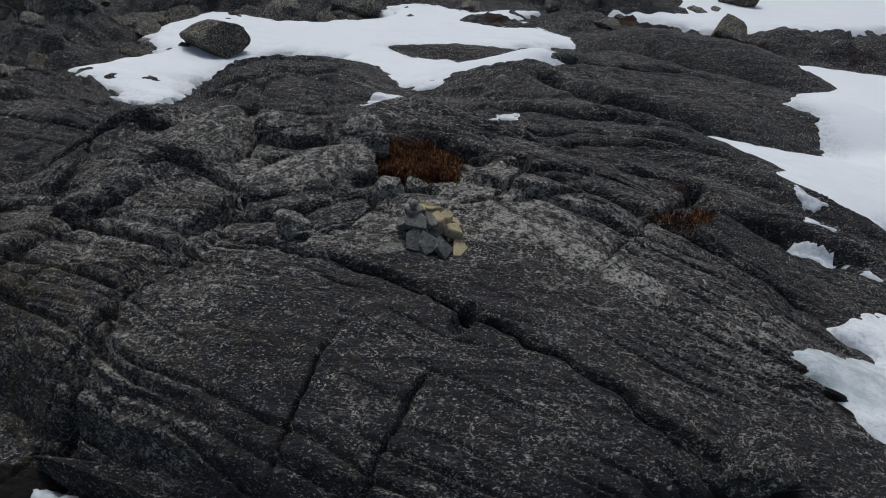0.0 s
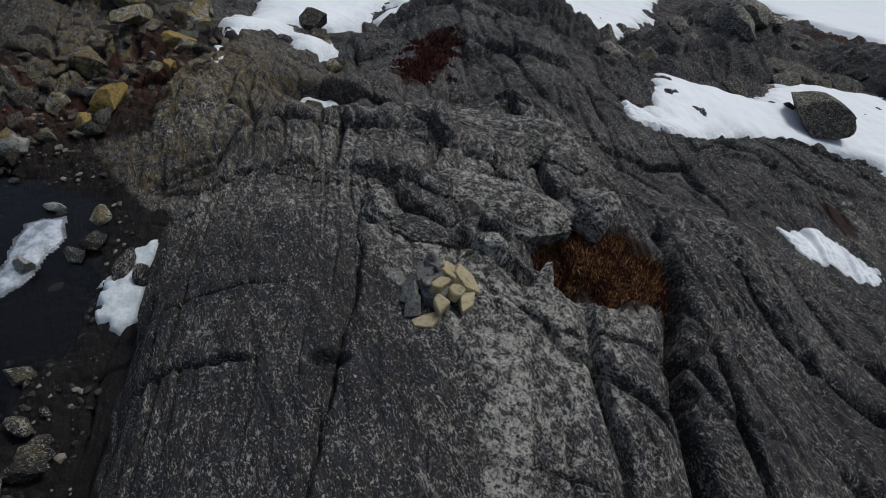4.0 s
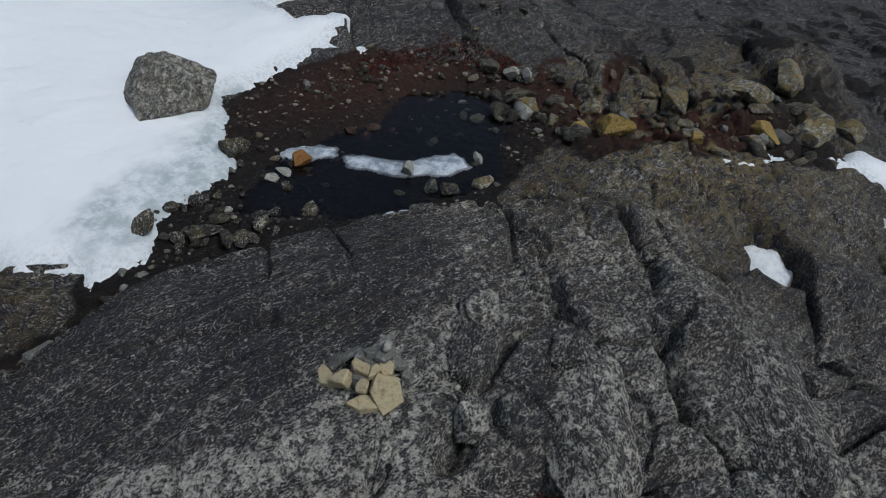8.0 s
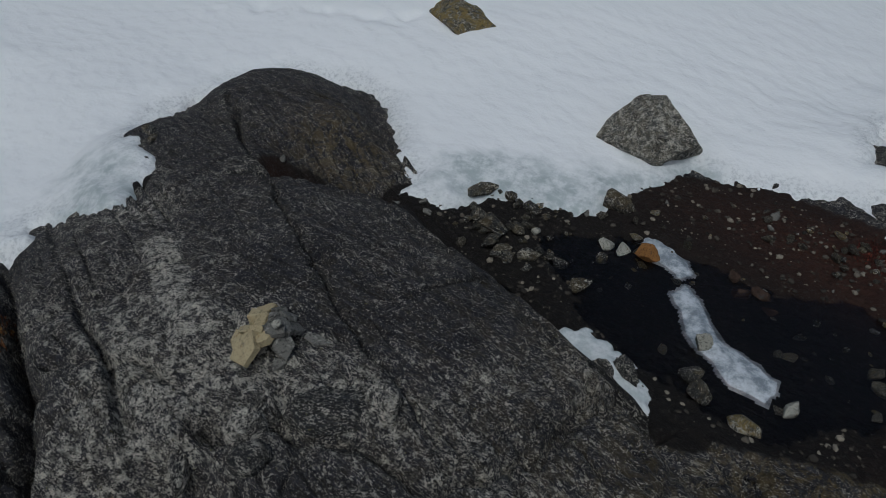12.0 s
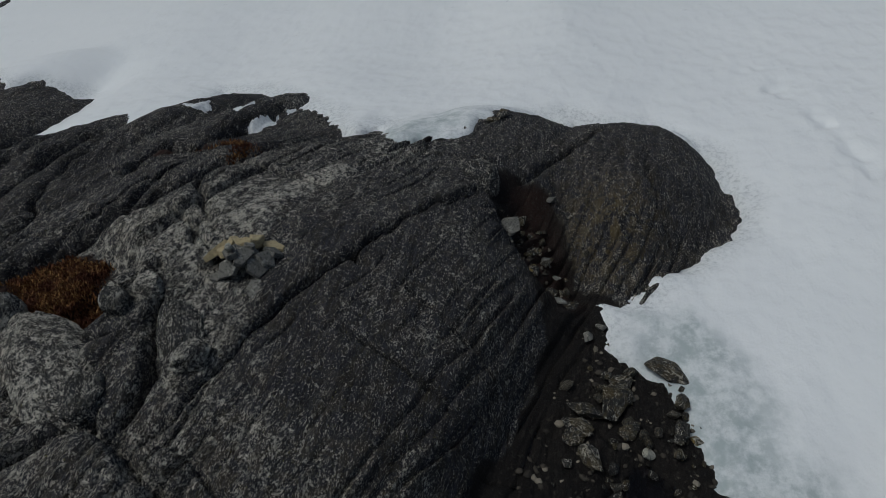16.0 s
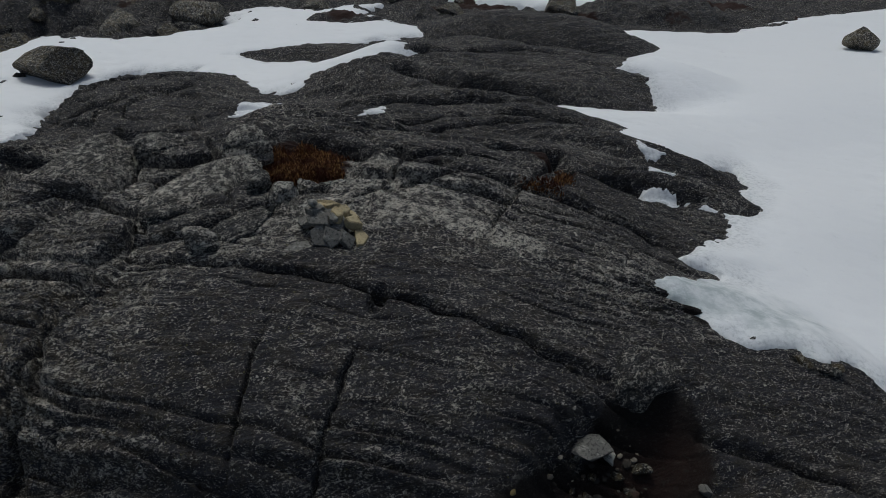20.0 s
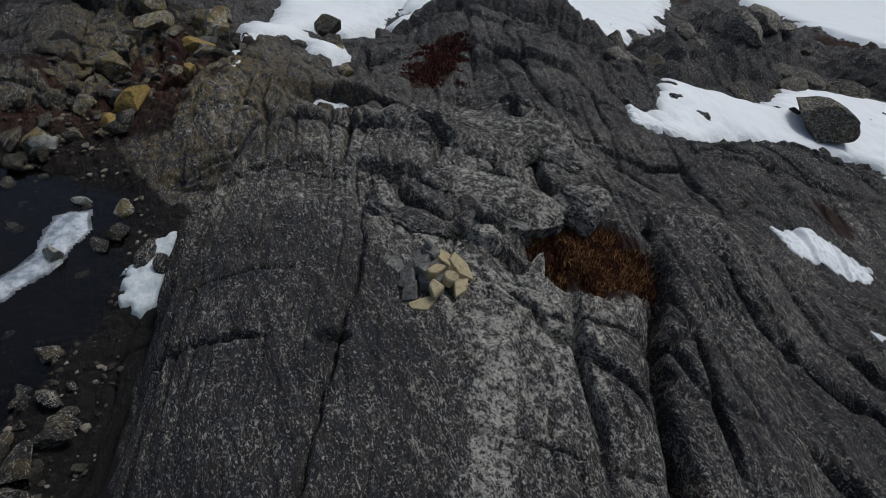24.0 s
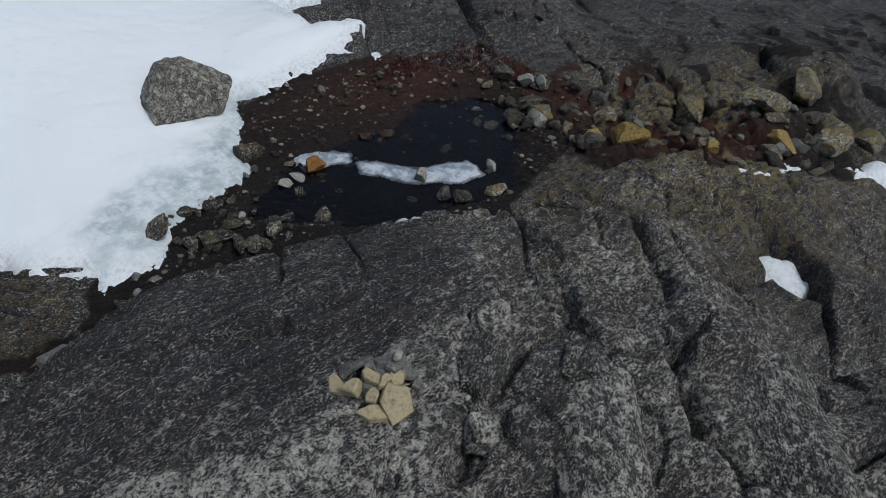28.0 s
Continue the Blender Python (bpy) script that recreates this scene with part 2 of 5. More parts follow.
# broad swells and sags of the bedrock: centre, turn, half length, half width, height
SWELLS = [
    (-4.4, 4.6, -20, 1.6, 0.9, 0.43), (-3.1, 6.4, 30, 0.9, 0.7, 0.3), (-3.6, 8.2, -20, 1.2, 0.8, 0.3), (-5.7, 3.7, -20, 1.2, 0.8, 0.32), (-6.2, 4.9, -20, 1.0, 0.7, -0.16),
    (0.6, 5.4, -20, 1.8, 0.7, 0.07), (0.0, 3.5, 0, 1.5, 1.0, 0.04), (2.4, 1.05, 0, 0.6, 0.5, 0.4), (4.3, 4.9, -20, 1.0, 0.8, -0.11),
]
OUTER_SWELLS = [
    (-2.3, 12.7, -15, 2.2, 1.2, 0.68), (-3.3, 12, -20, 1.5, 1.0, 0.16), (-7.0, 11.2, -20, 1.5, 1.3, 0.51), (-8.2, 9.0, -20, 1.2, 0.8, 0.37), (-11, 9.5, -20, 1.8, 1.5, 0.38), (-8, 6.9, -20, 1.2, 0.7, -0.47),
    (2.3, 15.2, -18, 2.0, 1.2, 0.78), (3, 11.9, -18, 1.6, 0.8, 0.39), (4.2, 7.9, -20, 1.2, 0.7, 0.33), (3.4, 9.1, -20, 1.2, 0.6, 0.22), (-0.1, 9.1, -20, 1.4, 0.8, 0.42), (4.5, 17, -20, 1.6, 1.0, 0.45), (8.5, 12.3, -20, 1.2, 1.0, -0.3),
]
FAR_SWELLS = [(-7, -1.3, 0, 1.6, 1.2, 0.51), (-5.8, 14.7, 90, 1.5, 1.2, -0.34), (-5.6, 18.2, 90, 2.0, 1.5, -0.35), (-12, 2, 0, 2.0, 2.0, 0.31), (-9.1, 3.3, 0, 1.5, 1.2, -0.26), (-4.2, -3.3, 0, 1.0, 1.0, 0.25), (-14.5, 4.8, 0, 2.0, 2.0, -0.65)]


def base_height(x, y):
    z = -0.88 - 0.33 * sp(y - 6.8) + 0.14 * sp(y - 18, 0.5) - 0.16 * sp(-x - 8.5) + 0.12 * sp(-x - 25, 0.3) + 0.1 * sp(y - 40, 0.2)
    z = z + 0.22 * sp(-y - 0.6) * step(-6.0, 3.0, x) - 0.16 * sp(-y - 6, 0.5) * step(-6.0, 3.0, x)
    z = z - (0.08 + 0.2 * step(1.5, 5.0, y) * (1 - step(8, 13, y))) * (sp(x - 4.6) - sp(x - 9)) - 0.05 * (sp(x - 9) - sp(x - 40))
    return z - 0.3 * step(4.2, 7.5, y) * (1 - step(9, 14, y)) * (sp(-x - 7.3) - sp(-x - 11))


def broad_height(x, y, lumps=False):
    """The broad form; lumps: with the lesser outcrops too."""
    z = base_height(x, y)
    for k, row in enumerate(WHALEBACKS):
        d = dome(x, y, *row)
        if k == 0:
            # its south flank is steep
            d = d - 1.3 * np.clip(-0.14 - d, 0, 2) * step(0.8, -0.4, x) * step(4.6, 3.6, y)
        z = smax(z, d, 0.12)
    low = base_height(x, y)
    for cx, cy, turn, a, b, high, q in LUMPS if lumps else ():
        u, v = local(x, y, cx, cy, turn)
        r = np.sqrt((u / a) ** 2 + (v / b) ** 2)
        z = smax(z, low + high * np.where(r < 1, 1 - r**q, q * (1 - r)), 0.1)
    for cx, cy, turn, a, b, high in SWELLS + OUTER_SWELLS + FAR_SWELLS:
        u, v = local(x, y, cx, cy, turn)
        z = z + high * np.exp(-((u / a) ** 2 + (v / b) ** 2))
    for cx, cy, turn, a, b, depth in HOLLOWS:
        u, v = local(x, y, cx, cy, turn)
        z = z - depth * (1 - step(0.45, 1.1, np.sqrt((u / a) ** 2 + (v / b) ** 2)))
    # level bed of the heather
    u, v = local(x, y, -0.02, 7.05, 42)
    bed = 1 - step(0.7, 1.3, np.sqrt((u / 0.9) ** 2 + (v / 0.66) ** 2))
    return z * (1 - bed) - 0.4 * bed


def rock_height(x, y):
    return broad_height(x, y, True)


def owner(x, y):
    """Which whaleback makes the surface: 0 is the open ground."""
    return np.argmax([base_height(x, y) + 0.03, *(dome(x, y, *row) for row in WHALEBACKS)], axis=0)


SHORE = [(-0.2, 1.6), (-1.9, 2.3), (-3.4, 3.0), (-5.0, 2.6), (-6.6, 2.2), (-7.2, 0.9), (-6.6, -0.6), (-5.2, -1.7), (-3.2, -1.9), (-1.6, -1.3), (-1.0, -0.2), (0.3, 0.5), (1.4, 1.3)]


def boxed(x, y, pts, pad, fill):
    """inside() within reach of an outline, fill elsewhere."""
    px, py = np.array(pts).T
    near = (x > px.min() - pad) & (x < px.max() + pad) & (y > py.min() - pad) & (y < py.max() + pad)
    out = np.full(np.shape(x), float(fill))
    if near.any():
        out[near] = inside(x[near], y[near], pts)
    return out


def full_height(x, y):
    """The rock with its pool, joints, beds and lumps."""
    z = rock_height(x, y)
    stony = step(-0.4, 0.2, boxed(x, y, SHORE, 1.0, -1.0))
    rise = np.maximum(np.clip((z - base_height(x, y)) / 0.3, 0, 1), (1 - stony) * (0.85 - 0.6 * step(-1, -3, y)))
    u, v = x * CS + y * SN, -x * SN + y * CS
    far = np.hypot((x - 0.3) * 0.9, (y - 3.6) * 1.1)
    own = np.maximum(np.exp(-((far / 2.7) ** 4)), 0.75 * np.exp(-((np.hypot(x - 3.9, y - 1.0) / 2.0) ** 4)))
    bend = (0.25 - 0.17 * own) * pnoise(u * 0.35, v * 0.5, 3) + 0.06 * pnoise(u * 1.3, v * 1.6, 4)
    w = v + bend
    # lumps
    z = z + (0.085 - 0.06 * own) * fbm(x * 0.55, y * 0.55, 3, 11) * (0.35 + 0.65 * rise) + (0.024 - 0.008 * own) * fbm(x * 2.6, y * 2.6, 4, 21) * (0.5 + 0.5 * rise)
    # broken ground west of the pool
    west = np.exp(-(((x + 7.4) / 2.3) ** 4 + ((y - 2.9) / 2.0) ** 4))
    z = z + west * (0.16 * np.abs(fbm(x * 1.9, y * 1.9, 3, 41)) + 0.09 * np.abs(fbm(x * 5.5, y * 5.5, 3, 42)) - 0.06)
    # rough far outcrops
    wild = np.maximum(step(-3.0, -5.0, x) * step(11.5, 13.5, y), step(21.5, 23.0, y)) * step(120.0, 60.0, far)
    z = z + wild * (0.26 * (np.abs(fbm(x * 0.7, y * 0.9, 3, 43)) - 0.28) + 0.14 * (np.abs(fbm(x * 2.1, y * 2.1, 3, 44)) - 0.28))
    # beds along the strike: ledges with a sharp side, deeper on the flanks
    knob = np.exp(-((np.hypot(x - 3.9, y - 1.2) / 2.0) ** 4))
    flank = 0.5 + 0.8 * step(0.0, 0.4, 0.25 - z) + 0.35 * knob
    north = step(6.9, 8.2, y) * step(-2.5, -0.5, x)
    east = step(2.0, 2.8, x) * step(4.2, 3.2, y)
    south = step(0.02, 0.35, 0.2 - z) * step(4.6, 3.4, y) * step(-3.5, -2.5, x)
    for k, (gap, deep, seed) in enumerate(((0.7, 0.03 + 0.02 * north, 31), (0.21, 0.026 + 0.04 * south, 32), (0.1, 0.016 + 0.012 * south, 33))):
        f = w / gap + 0.35 * pnoise(u * 0.5 / (k + 1), v * 1.1, seed)
        saw = 1 - f + np.floor(f)
        edge = np.minimum(saw / 0.9, (1 - saw) / 0.1)
        z = z + deep * flank * rise * (1 - 0.75 * east) * (edge - 0.7) * step(-0.25, 0.4, pnoise(u * 0.5, w * 1.3, seed + 10))
    # thin open seams between beds
    f = w / 0.17 + 0.5 * pnoise(u * 0.4, v * 0.8, 36)
    seam = np.abs(f - np.floor(f) - 0.5) * 0.17
    z = z - (0.032 + 0.06 * south) * (1 - 0.8 * east) * rise * np.exp(-((seam / 0.02) ** 2)) * step(-0.15 - 0.3 * south, 0.35 - 0.2 * south, pnoise(u * 0.8, np.floor(f) * 7.7, 37))
    # joints across and along in the outer rock, with tilted blocks between
    outer = rise * (1 - own) * (1 - 0.75 * step(-3.2, -0.8, x) * step(6.8, 8.2, y)) * (1 - 0.8 * step(1.5, 3.0, x))
    for long, wide, tall, seed in ((1.9, 1.2, 0.75, 51), (0.8, 0.5, 0.3, 56)):
        a, b = u / long + 0.45 * pnoise(u * 0.5 / long, v * 0.9 / long, seed), w / wide + 0.35 * pnoise(u * 0.6 / long, v * 0.5 / long, seed + 1)
        ia, ib = np.floor(a), np.floor(b)
        key = (ia.astype(int) * 57 + ib.astype(int) * 131 + seed) & 4095
        lift, ta, tb = (_grad[(key * m + 11) & 4095] / np.pi - 1 for m in (1, 3, 7))
        ea, eb = np.minimum(a - ia, 1 - a + ia) * long, np.minimum(b - ib, 1 - b + ib) * wide
        gap = np.minimum(ea * 1.2, eb)
        z = z + tall * outer * ((0.15 * lift + 0.12 * ta * (a - ia - 0.5) + 0.1 * tb * (b - ib - 0.5)) * step(0.0, 0.035, gap) - 0.3 * np.exp(-((gap / 0.04) ** 2)) * step(-0.5, 0.1, pnoise(u * 0.5, v * 0.7, seed + 2)))
    for half, deep, up, pts in JOINTS + WEST_JOINTS + NORTH_JOINTS:
        px, py = np.array(pts).T
        near = (x > px.min() - 1) & (x < px.max() + 1) & (y > py.min() - 1) & (y < py.max() + 1)
        if near.any():
            xs, ys = x[near], y[near]
            d, t = near_line(xs + 0.05 * pnoise(xs * 3, ys * 3, 61) + 0.02 * pnoise(xs * 9, ys * 9, 64), ys + 0.05 * pnoise(xs * 3, ys * 3, 62) + 0.02 * pnoise(xs * 9, ys * 9, 65), pts)
            size = 0.6 + 0.5 * np.sin(np.pi * np.clip(t, 0.03, 0.97)) + 0.5 * pnoise(xs * 2, ys * 2, 63)
            z[near] -= deep * size * np.exp(-np.abs(d / half) ** 1.5)
            z[near] += up * size * np.where(d > 0, np.exp(-d / 0.35), 0)
    # wet bed of the pool and stony ground
    pool = boxed(x, y, POOL, 1.0, -5.0)
    z = z - 0.17 * step(-0.25, 0.35, pool + 0.2 * pnoise(x * 1.4, y * 1.4, 71)) * (1 - step(0.1, 0.5, rise))
    z = z + (1 - rise) * (0.045 * np.abs(fbm(x * 3.1, y * 3.1, 3, 81)) + 0.02 * fbm(x * 9, y * 9, 2, 82))
    return z
# end terrain


# materials
class Mat:
    """A node material, built step by step."""

    def __init__(self, name, rough=0.85, gloss=0.25):
        self.m = bpy.data.materials.new(name)
        self.m.use_nodes = True
        self.n, self.l = self.m.node_tree.nodes, self.m.node_tree.links
        self.b = self.n["Principled BSDF"]
        self.b.inputs["Roughness"].default_value = rough
        self.b.inputs["Specular IOR Level"].default_value = gloss
        self.co = self.n.new("ShaderNodeTexCoord").outputs["Object"]

    def put(self, a, b):
        self.l.new(a, b)

    def mapped(self, scale=(1, 1, 1), turn=0.0, shift=None):
        node = self.n.new("ShaderNodeMapping")
        node.inputs["Scale"].default_value = scale
        node.inputs["Rotation"].default_value = (0, 0, turn)
        self.put(self.co, node.inputs["Vector"])
        if shift is not None:
            add = self.n.new("ShaderNodeVectorMath")
            self.put(node.outputs[0], add.inputs[0])
            self.put(shift, add.inputs[1])
            return add.outputs[0]
        return node.outputs[0]

    def noise(self, scale, detail=5.0, vec=None, rough=0.6, twist=0.0):
        node = self.n.new("ShaderNodeTexNoise")
        node.inputs["Scale"].default_value, node.inputs["Detail"].default_value = scale, detail
        node.inputs["Roughness"].default_value, node.inputs["Distortion"].default_value = rough, twist
        self.put(self.co if vec is None else vec, node.inputs["Vector"])
        return node.outputs["Fac"]

    def cells(self, scale, vec=None):
        node = self.n.new("ShaderNodeTexVoronoi")
        node.inputs["Scale"].default_value = scale
        self.put(self.co if vec is None else vec, node.inputs["Vector"])
        return node.outputs["Distance"]

    def ramp(self, fac, lo, hi, a=0.0, b=1.0):
        node = self.n.new("ShaderNodeMapRange")
        node.interpolation_type = "SMOOTHSTEP"
        for key, value in (("From Min", lo), ("From Max", hi), ("To Min", a), ("To Max", b)):
            node.inputs[key].default_value = value
        self.put(fac, node.inputs["Value"])
        return node.outputs[0]

    def math(self, op, a, b):
        node = self.n.new("ShaderNodeMath")
        node.operation = op
        for slot, value in zip(node.inputs, (a, b)):
            if isinstance(value, (int, float)):
                slot.default_value = value
            else:
                self.put(value, slot)
        return node.outputs[0]

    def mix(self, fac, a, b):
        node = self.n.new("ShaderNodeMix")
        node.data_type = "RGBA"
        for slot, value in ((node.inputs[0], fac), (node.inputs[6], a), (node.inputs[7], b)):
            if isinstance(value, tuple):
                slot.default_value = (*value, 1)
            elif isinstance(value, (int, float)):
                slot.default_value = value
            else:
                self.put(value, slot)
        return node.outputs[2]

    def attr(self, name):
        node = self.n.new("ShaderNodeAttribute")
        node.attribute_name = name
        return node.outputs["Fac"]

    def random(self):
        return self.n.new("ShaderNodeObjectInfo").outputs["Random"]

    def colour(self, c):
        if isinstance(c, tuple):
            self.b.inputs["Base Color"].default_value = (*c, 1)
        else:
            self.put(c, self.b.inputs["Base Color"])
        return self

    def bump(self, fac, strength=0.5, distance=0.02):
        node = self.n.new("ShaderNodeBump")
        node.inputs["Strength"].default_value, node.inputs["Distance"].default_value = strength, distance
        self.put(fac, node.inputs["Height"])
        old = self.b.inputs["Normal"].links
        if old:
            self.put(old[0].from_socket, node.inputs["Normal"])
        self.put(node.outputs[0], self.b.inputs["Normal"])
        return self


def rock_material(name, dark, mid, masks=True, crust=0.75, yellow=0.25):
    """Banded gneiss with pale crust lichen; masks: the ground's own lichen, peat and rust."""
    m = Mat(name, 0.8)
    shift = None
    if not masks:
        r = m.n.new("ShaderNodeVectorMath")
        r.operation = "SCALE"
        r.inputs[0].default_value = (31, 17, 23)
        m.put(m.random(), r.inputs["Scale"])
        shift = r.outputs[0]
    along = m.mapped((0.5, 5.0, 2.5), -STRIKE, shift)
    plain = m.mapped((1, 1, 1), 0.0, shift)
    bands = m.noise(3.0, 6.0, along, 0.65, 0.4)
    seams = m.noise(1.0, 5.0, m.mapped((1.6, 34.0, 14.0), -STRIKE, shift), 0.6, 0.6)
    big = m.noise(0.9, 3.0, plain)
    grain = m.noise(90.0, 4.0, plain, 0.75)
    c = m.mix(m.ramp(bands, 0.38, 0.62), dark, mid)
    c = m.mix(m.ramp(big, 0.5, 0.7, 0.0, 0.4), c, tuple(0.6 * a + 0.4 * b for a, b in zip(mid, (0.06, 0.054, 0.035))))
    c = m.mix(m.ramp(m.noise(5.0, 6.0, plain, 0.75), 0.52, 0.66, 0.0, 0.5), c, (0.053, 0.049, 0.03))
    c = m.mix(m.ramp(m.noise(7.0, 6.0, m.mapped((1, 1, 1), 1.1, shift), 0.75), 0.56, 0.7, 0.0, 0.5), c, (0.06, 0.035, 0.026))
    c = m.mix(m.ramp(seams, 0.34, 0.44, 0.85, 0.0), c, (0.006, 0.006, 0.007))
    lines = m.noise(1.0, 6.0, m.mapped((2.4, 58.0, 26.0), -STRIKE, shift), 0.65, 0.8)
    c = m.mix(m.ramp(lines, 0.52, 0.64, 0.0, 0.6), c, tuple(2.2 * a for a in mid))
    c = m.mix(m.ramp(lines, 0.38, 0.46, 0.45, 0.0), c, tuple(0.6 * a for a in dark))
    # pale crust lichen: flecks everywhere, blotches where it grows thick
    much = m.attr("lichen") if masks else m.math("ADD", m.math("MULTIPLY", m.random(), 0.3), crust - 0.3)
    lie = m.mapped((0.7, 1.25, 1.1), -STRIKE, shift)
    patchy = m.math("MULTIPLY", m.math("SUBTRACT", m.noise(2.6, 5.0, along, 0.7), 0.5), 0.22)
    drive = m.math("ADD", m.math("MULTIPLY", m.math("MINIMUM", much, 0.42), 0.13), patchy)
    dust = m.ramp(m.math("ADD", m.noise(90.0, 2.0, lie, 0.6), drive), 0.53, 0.58, 0.0, 0.6)
    flecks = m.ramp(m.math("ADD", m.noise(52.0, 4.0, lie, 0.65, 0.3), drive), 0.582, 0.605, 0.0, 1.0)
    spots = m.ramp(m.math("ADD", m.noise(27.0, 5.0, lie, 0.72, 0.4), drive), 0.605, 0.62, 0.0, 1.0)
    blotch = m.noise(11.0, 8.0, plain, 0.76, 0.3)
    pale = m.ramp(m.math("ADD", blotch, m.math("MULTIPLY", much, 0.265)), 0.655, 0.668)
    pale = m.math("MULTIPLY", pale, m.ramp(m.noise(40.0, 3.0, plain, 0.6), 0.38, 0.46))
    tone = m.mix(m.ramp(m.noise(12.0, 4.0, plain), 0.35, 0.65), (0.135, 0.13, 0.118), (0.60, 0.565, 0.49))
    c = m.mix(dust, c, tuple(1.25 * a + 0.018 for a in mid))
    c = m.mix(m.math("MAXIMUM", flecks, spots), c, tone)
    c = m.mix(m.ramp(m.noise(31.0, 4.0, m.mapped((1, 1, 1), 0.4, shift), 0.65), 0.66, 0.69, 0.0, 0.7), c, (0.2, 0.19, 0.06))
    c = m.mix(pale, c, m.mix(m.ramp(m.noise(30.0, 5.0, plain, 0.7), 0.35, 0.6), (0.36, 0.34, 0.295), (0.76, 0.72, 0.63)))
    c = m.mix(m.ramp(grain, 0.36, 0.46, 0.75, 0.0), c, (0.009, 0.009, 0.01))
    ochre = m.ramp(m.noise(6.0, 6.0, m.mapped((1, 1, 1), 0.8, shift), 0.75, 0.7), 0.44, 0.58, 0.0, 0.85)
    ochre = m.math("MULTIPLY", ochre, m.math("ADD", m.math("MULTIPLY", m.attr("ochre"), 0.85), 0.06) if masks else yellow)
    c = m.mix(ochre, c, m.mix(m.noise(3.0, 3.0, plain), (0.24, 0.205, 0.095), (0.34, 0.215, 0.045)))
    rough = m.ramp(grain, 0.3, 0.7, 0.62, 0.95)
    if masks:
        soil = m.mix(m.noise(9.0, 6.0, None, 0.75), (0.008, 0.0072, 0.007), (0.025, 0.02, 0.0175))
        soil = m.mix(m.attr("rust"), soil, m.mix(m.noise(7.0, 6.0, None, 0.75), (0.026, 0.013, 0.01), (0.1, 0.038, 0.022)))
        soil = m.mix(m.ramp(m.noise(24.0, 4.0), 0.59, 0.65, 0.0, 0.8), soil, m.mix(m.noise(13.0, 2.0), (0.02, 0.018, 0.016), (0.09, 0.077, 0.064)))
        peat = m.ramp(m.math("ADD", m.attr("peat"), m.math("MULTIPLY", m.noise(6.0, 5.0), 0.6)), 0.66, 0.86)
        c = m.mix(peat, c, soil)
    m.colour(c)
    m.put(rough, m.b.inputs["Roughness"])
    m.bump(bands, 0.7, 0.05)
    m.bump(seams, 1.0, 0.045)
    m.bump(lines, 0.9, 0.02)
    m.bump(m.noise(26.0, 8.0, plain, 0.8), 1.0, 0.03)
    return m.m


BEDROCK = rock_material("bedrock", (0.0132, 0.0130, 0.0164), (0.0398, 0.0392, 0.0478))
BEDBLOCK = rock_material("block_rock", (0.0148, 0.0145, 0.0174), (0.0425, 0.041, 0.0475), False, 0.55, 0.06)
# darker tone of the block rock, for the ledge at the whaleback's foot
LEDGEROCK = rock_material("dark_ledge_rock", (0.008, 0.008, 0.009), (0.022, 0.022, 0.024), False, 0.1, 0.02)
STONE = rock_material("loose_stone", (0.012, 0.012, 0.013), (0.045, 0.043, 0.041), False, 0.3)
WHITEBLOCK = rock_material("lichen_block_rock", (0.014, 0.0145, 0.016), (0.044, 0.043, 0.047), False, 0.62, 0.06)
DARKBLOCK = rock_material("dark_block_rock", (0.013, 0.0137, 0.016), (0.036, 0.0375, 0.042), False, 0.4, 0.04)
FARSTONE = rock_material("far_boulder_rock", (0.012, 0.012, 0.014), (0.036, 0.036, 0.038), False, 0.42)
BIGSTONE = rock_material("boulder_rock", (0.026, 0.026, 0.025), (0.1, 0.1, 0.092), False, 0.6, 0.15)
YELLOW = rock_material("yellow_lichen_stone", (0.025, 0.024, 0.02), (0.085, 0.078, 0.055), False, 0.6, 1.0)


def stone_material(name, a, b, spots, amount, grains=0.75):
    """Split stone; each piece a little lighter or darker than the next, with dull stains and dark grains."""
    m = Mat(name, 0.85)
    r = m.n.new("ShaderNodeVectorMath")
    r.operation = "SCALE"
    r.inputs[0].default_value = (31, 17, 23)
    m.put(m.random(), r.inputs["Scale"])
    v = m.mapped((1, 1, 1), 0.0, r.outputs[0])
    c = m.mix(m.math("ADD", m.math("MULTIPLY", m.noise(4.0, 5.0, v), 0.6), m.math("MULTIPLY", m.random(), 0.4)), a, b)
    c = m.mix(m.ramp(m.noise(14.0, 6.0, v, 0.75, 0.5), 0.62 - amount, 0.7 - amount), c, spots)
    c = m.mix(m.ramp(m.noise(38.0, 6.0, v, 0.8), 0.52, 0.58, 0.0, grains), c, tuple(0.3 * k for k in a))
    c = m.mix(m.ramp(m.noise(7.0, 5.0, v, 0.8), 0.56, 0.68, 0.0, 0.6), c, (0.07, 0.068, 0.062))
    m.colour(c)
    m.bump(m.noise(12.0, 6.0, v, 0.7), 0.7, 0.02)
    return m.bump(m.noise(60.0, 4.0, v, 0.7), 0.5, 0.006).m


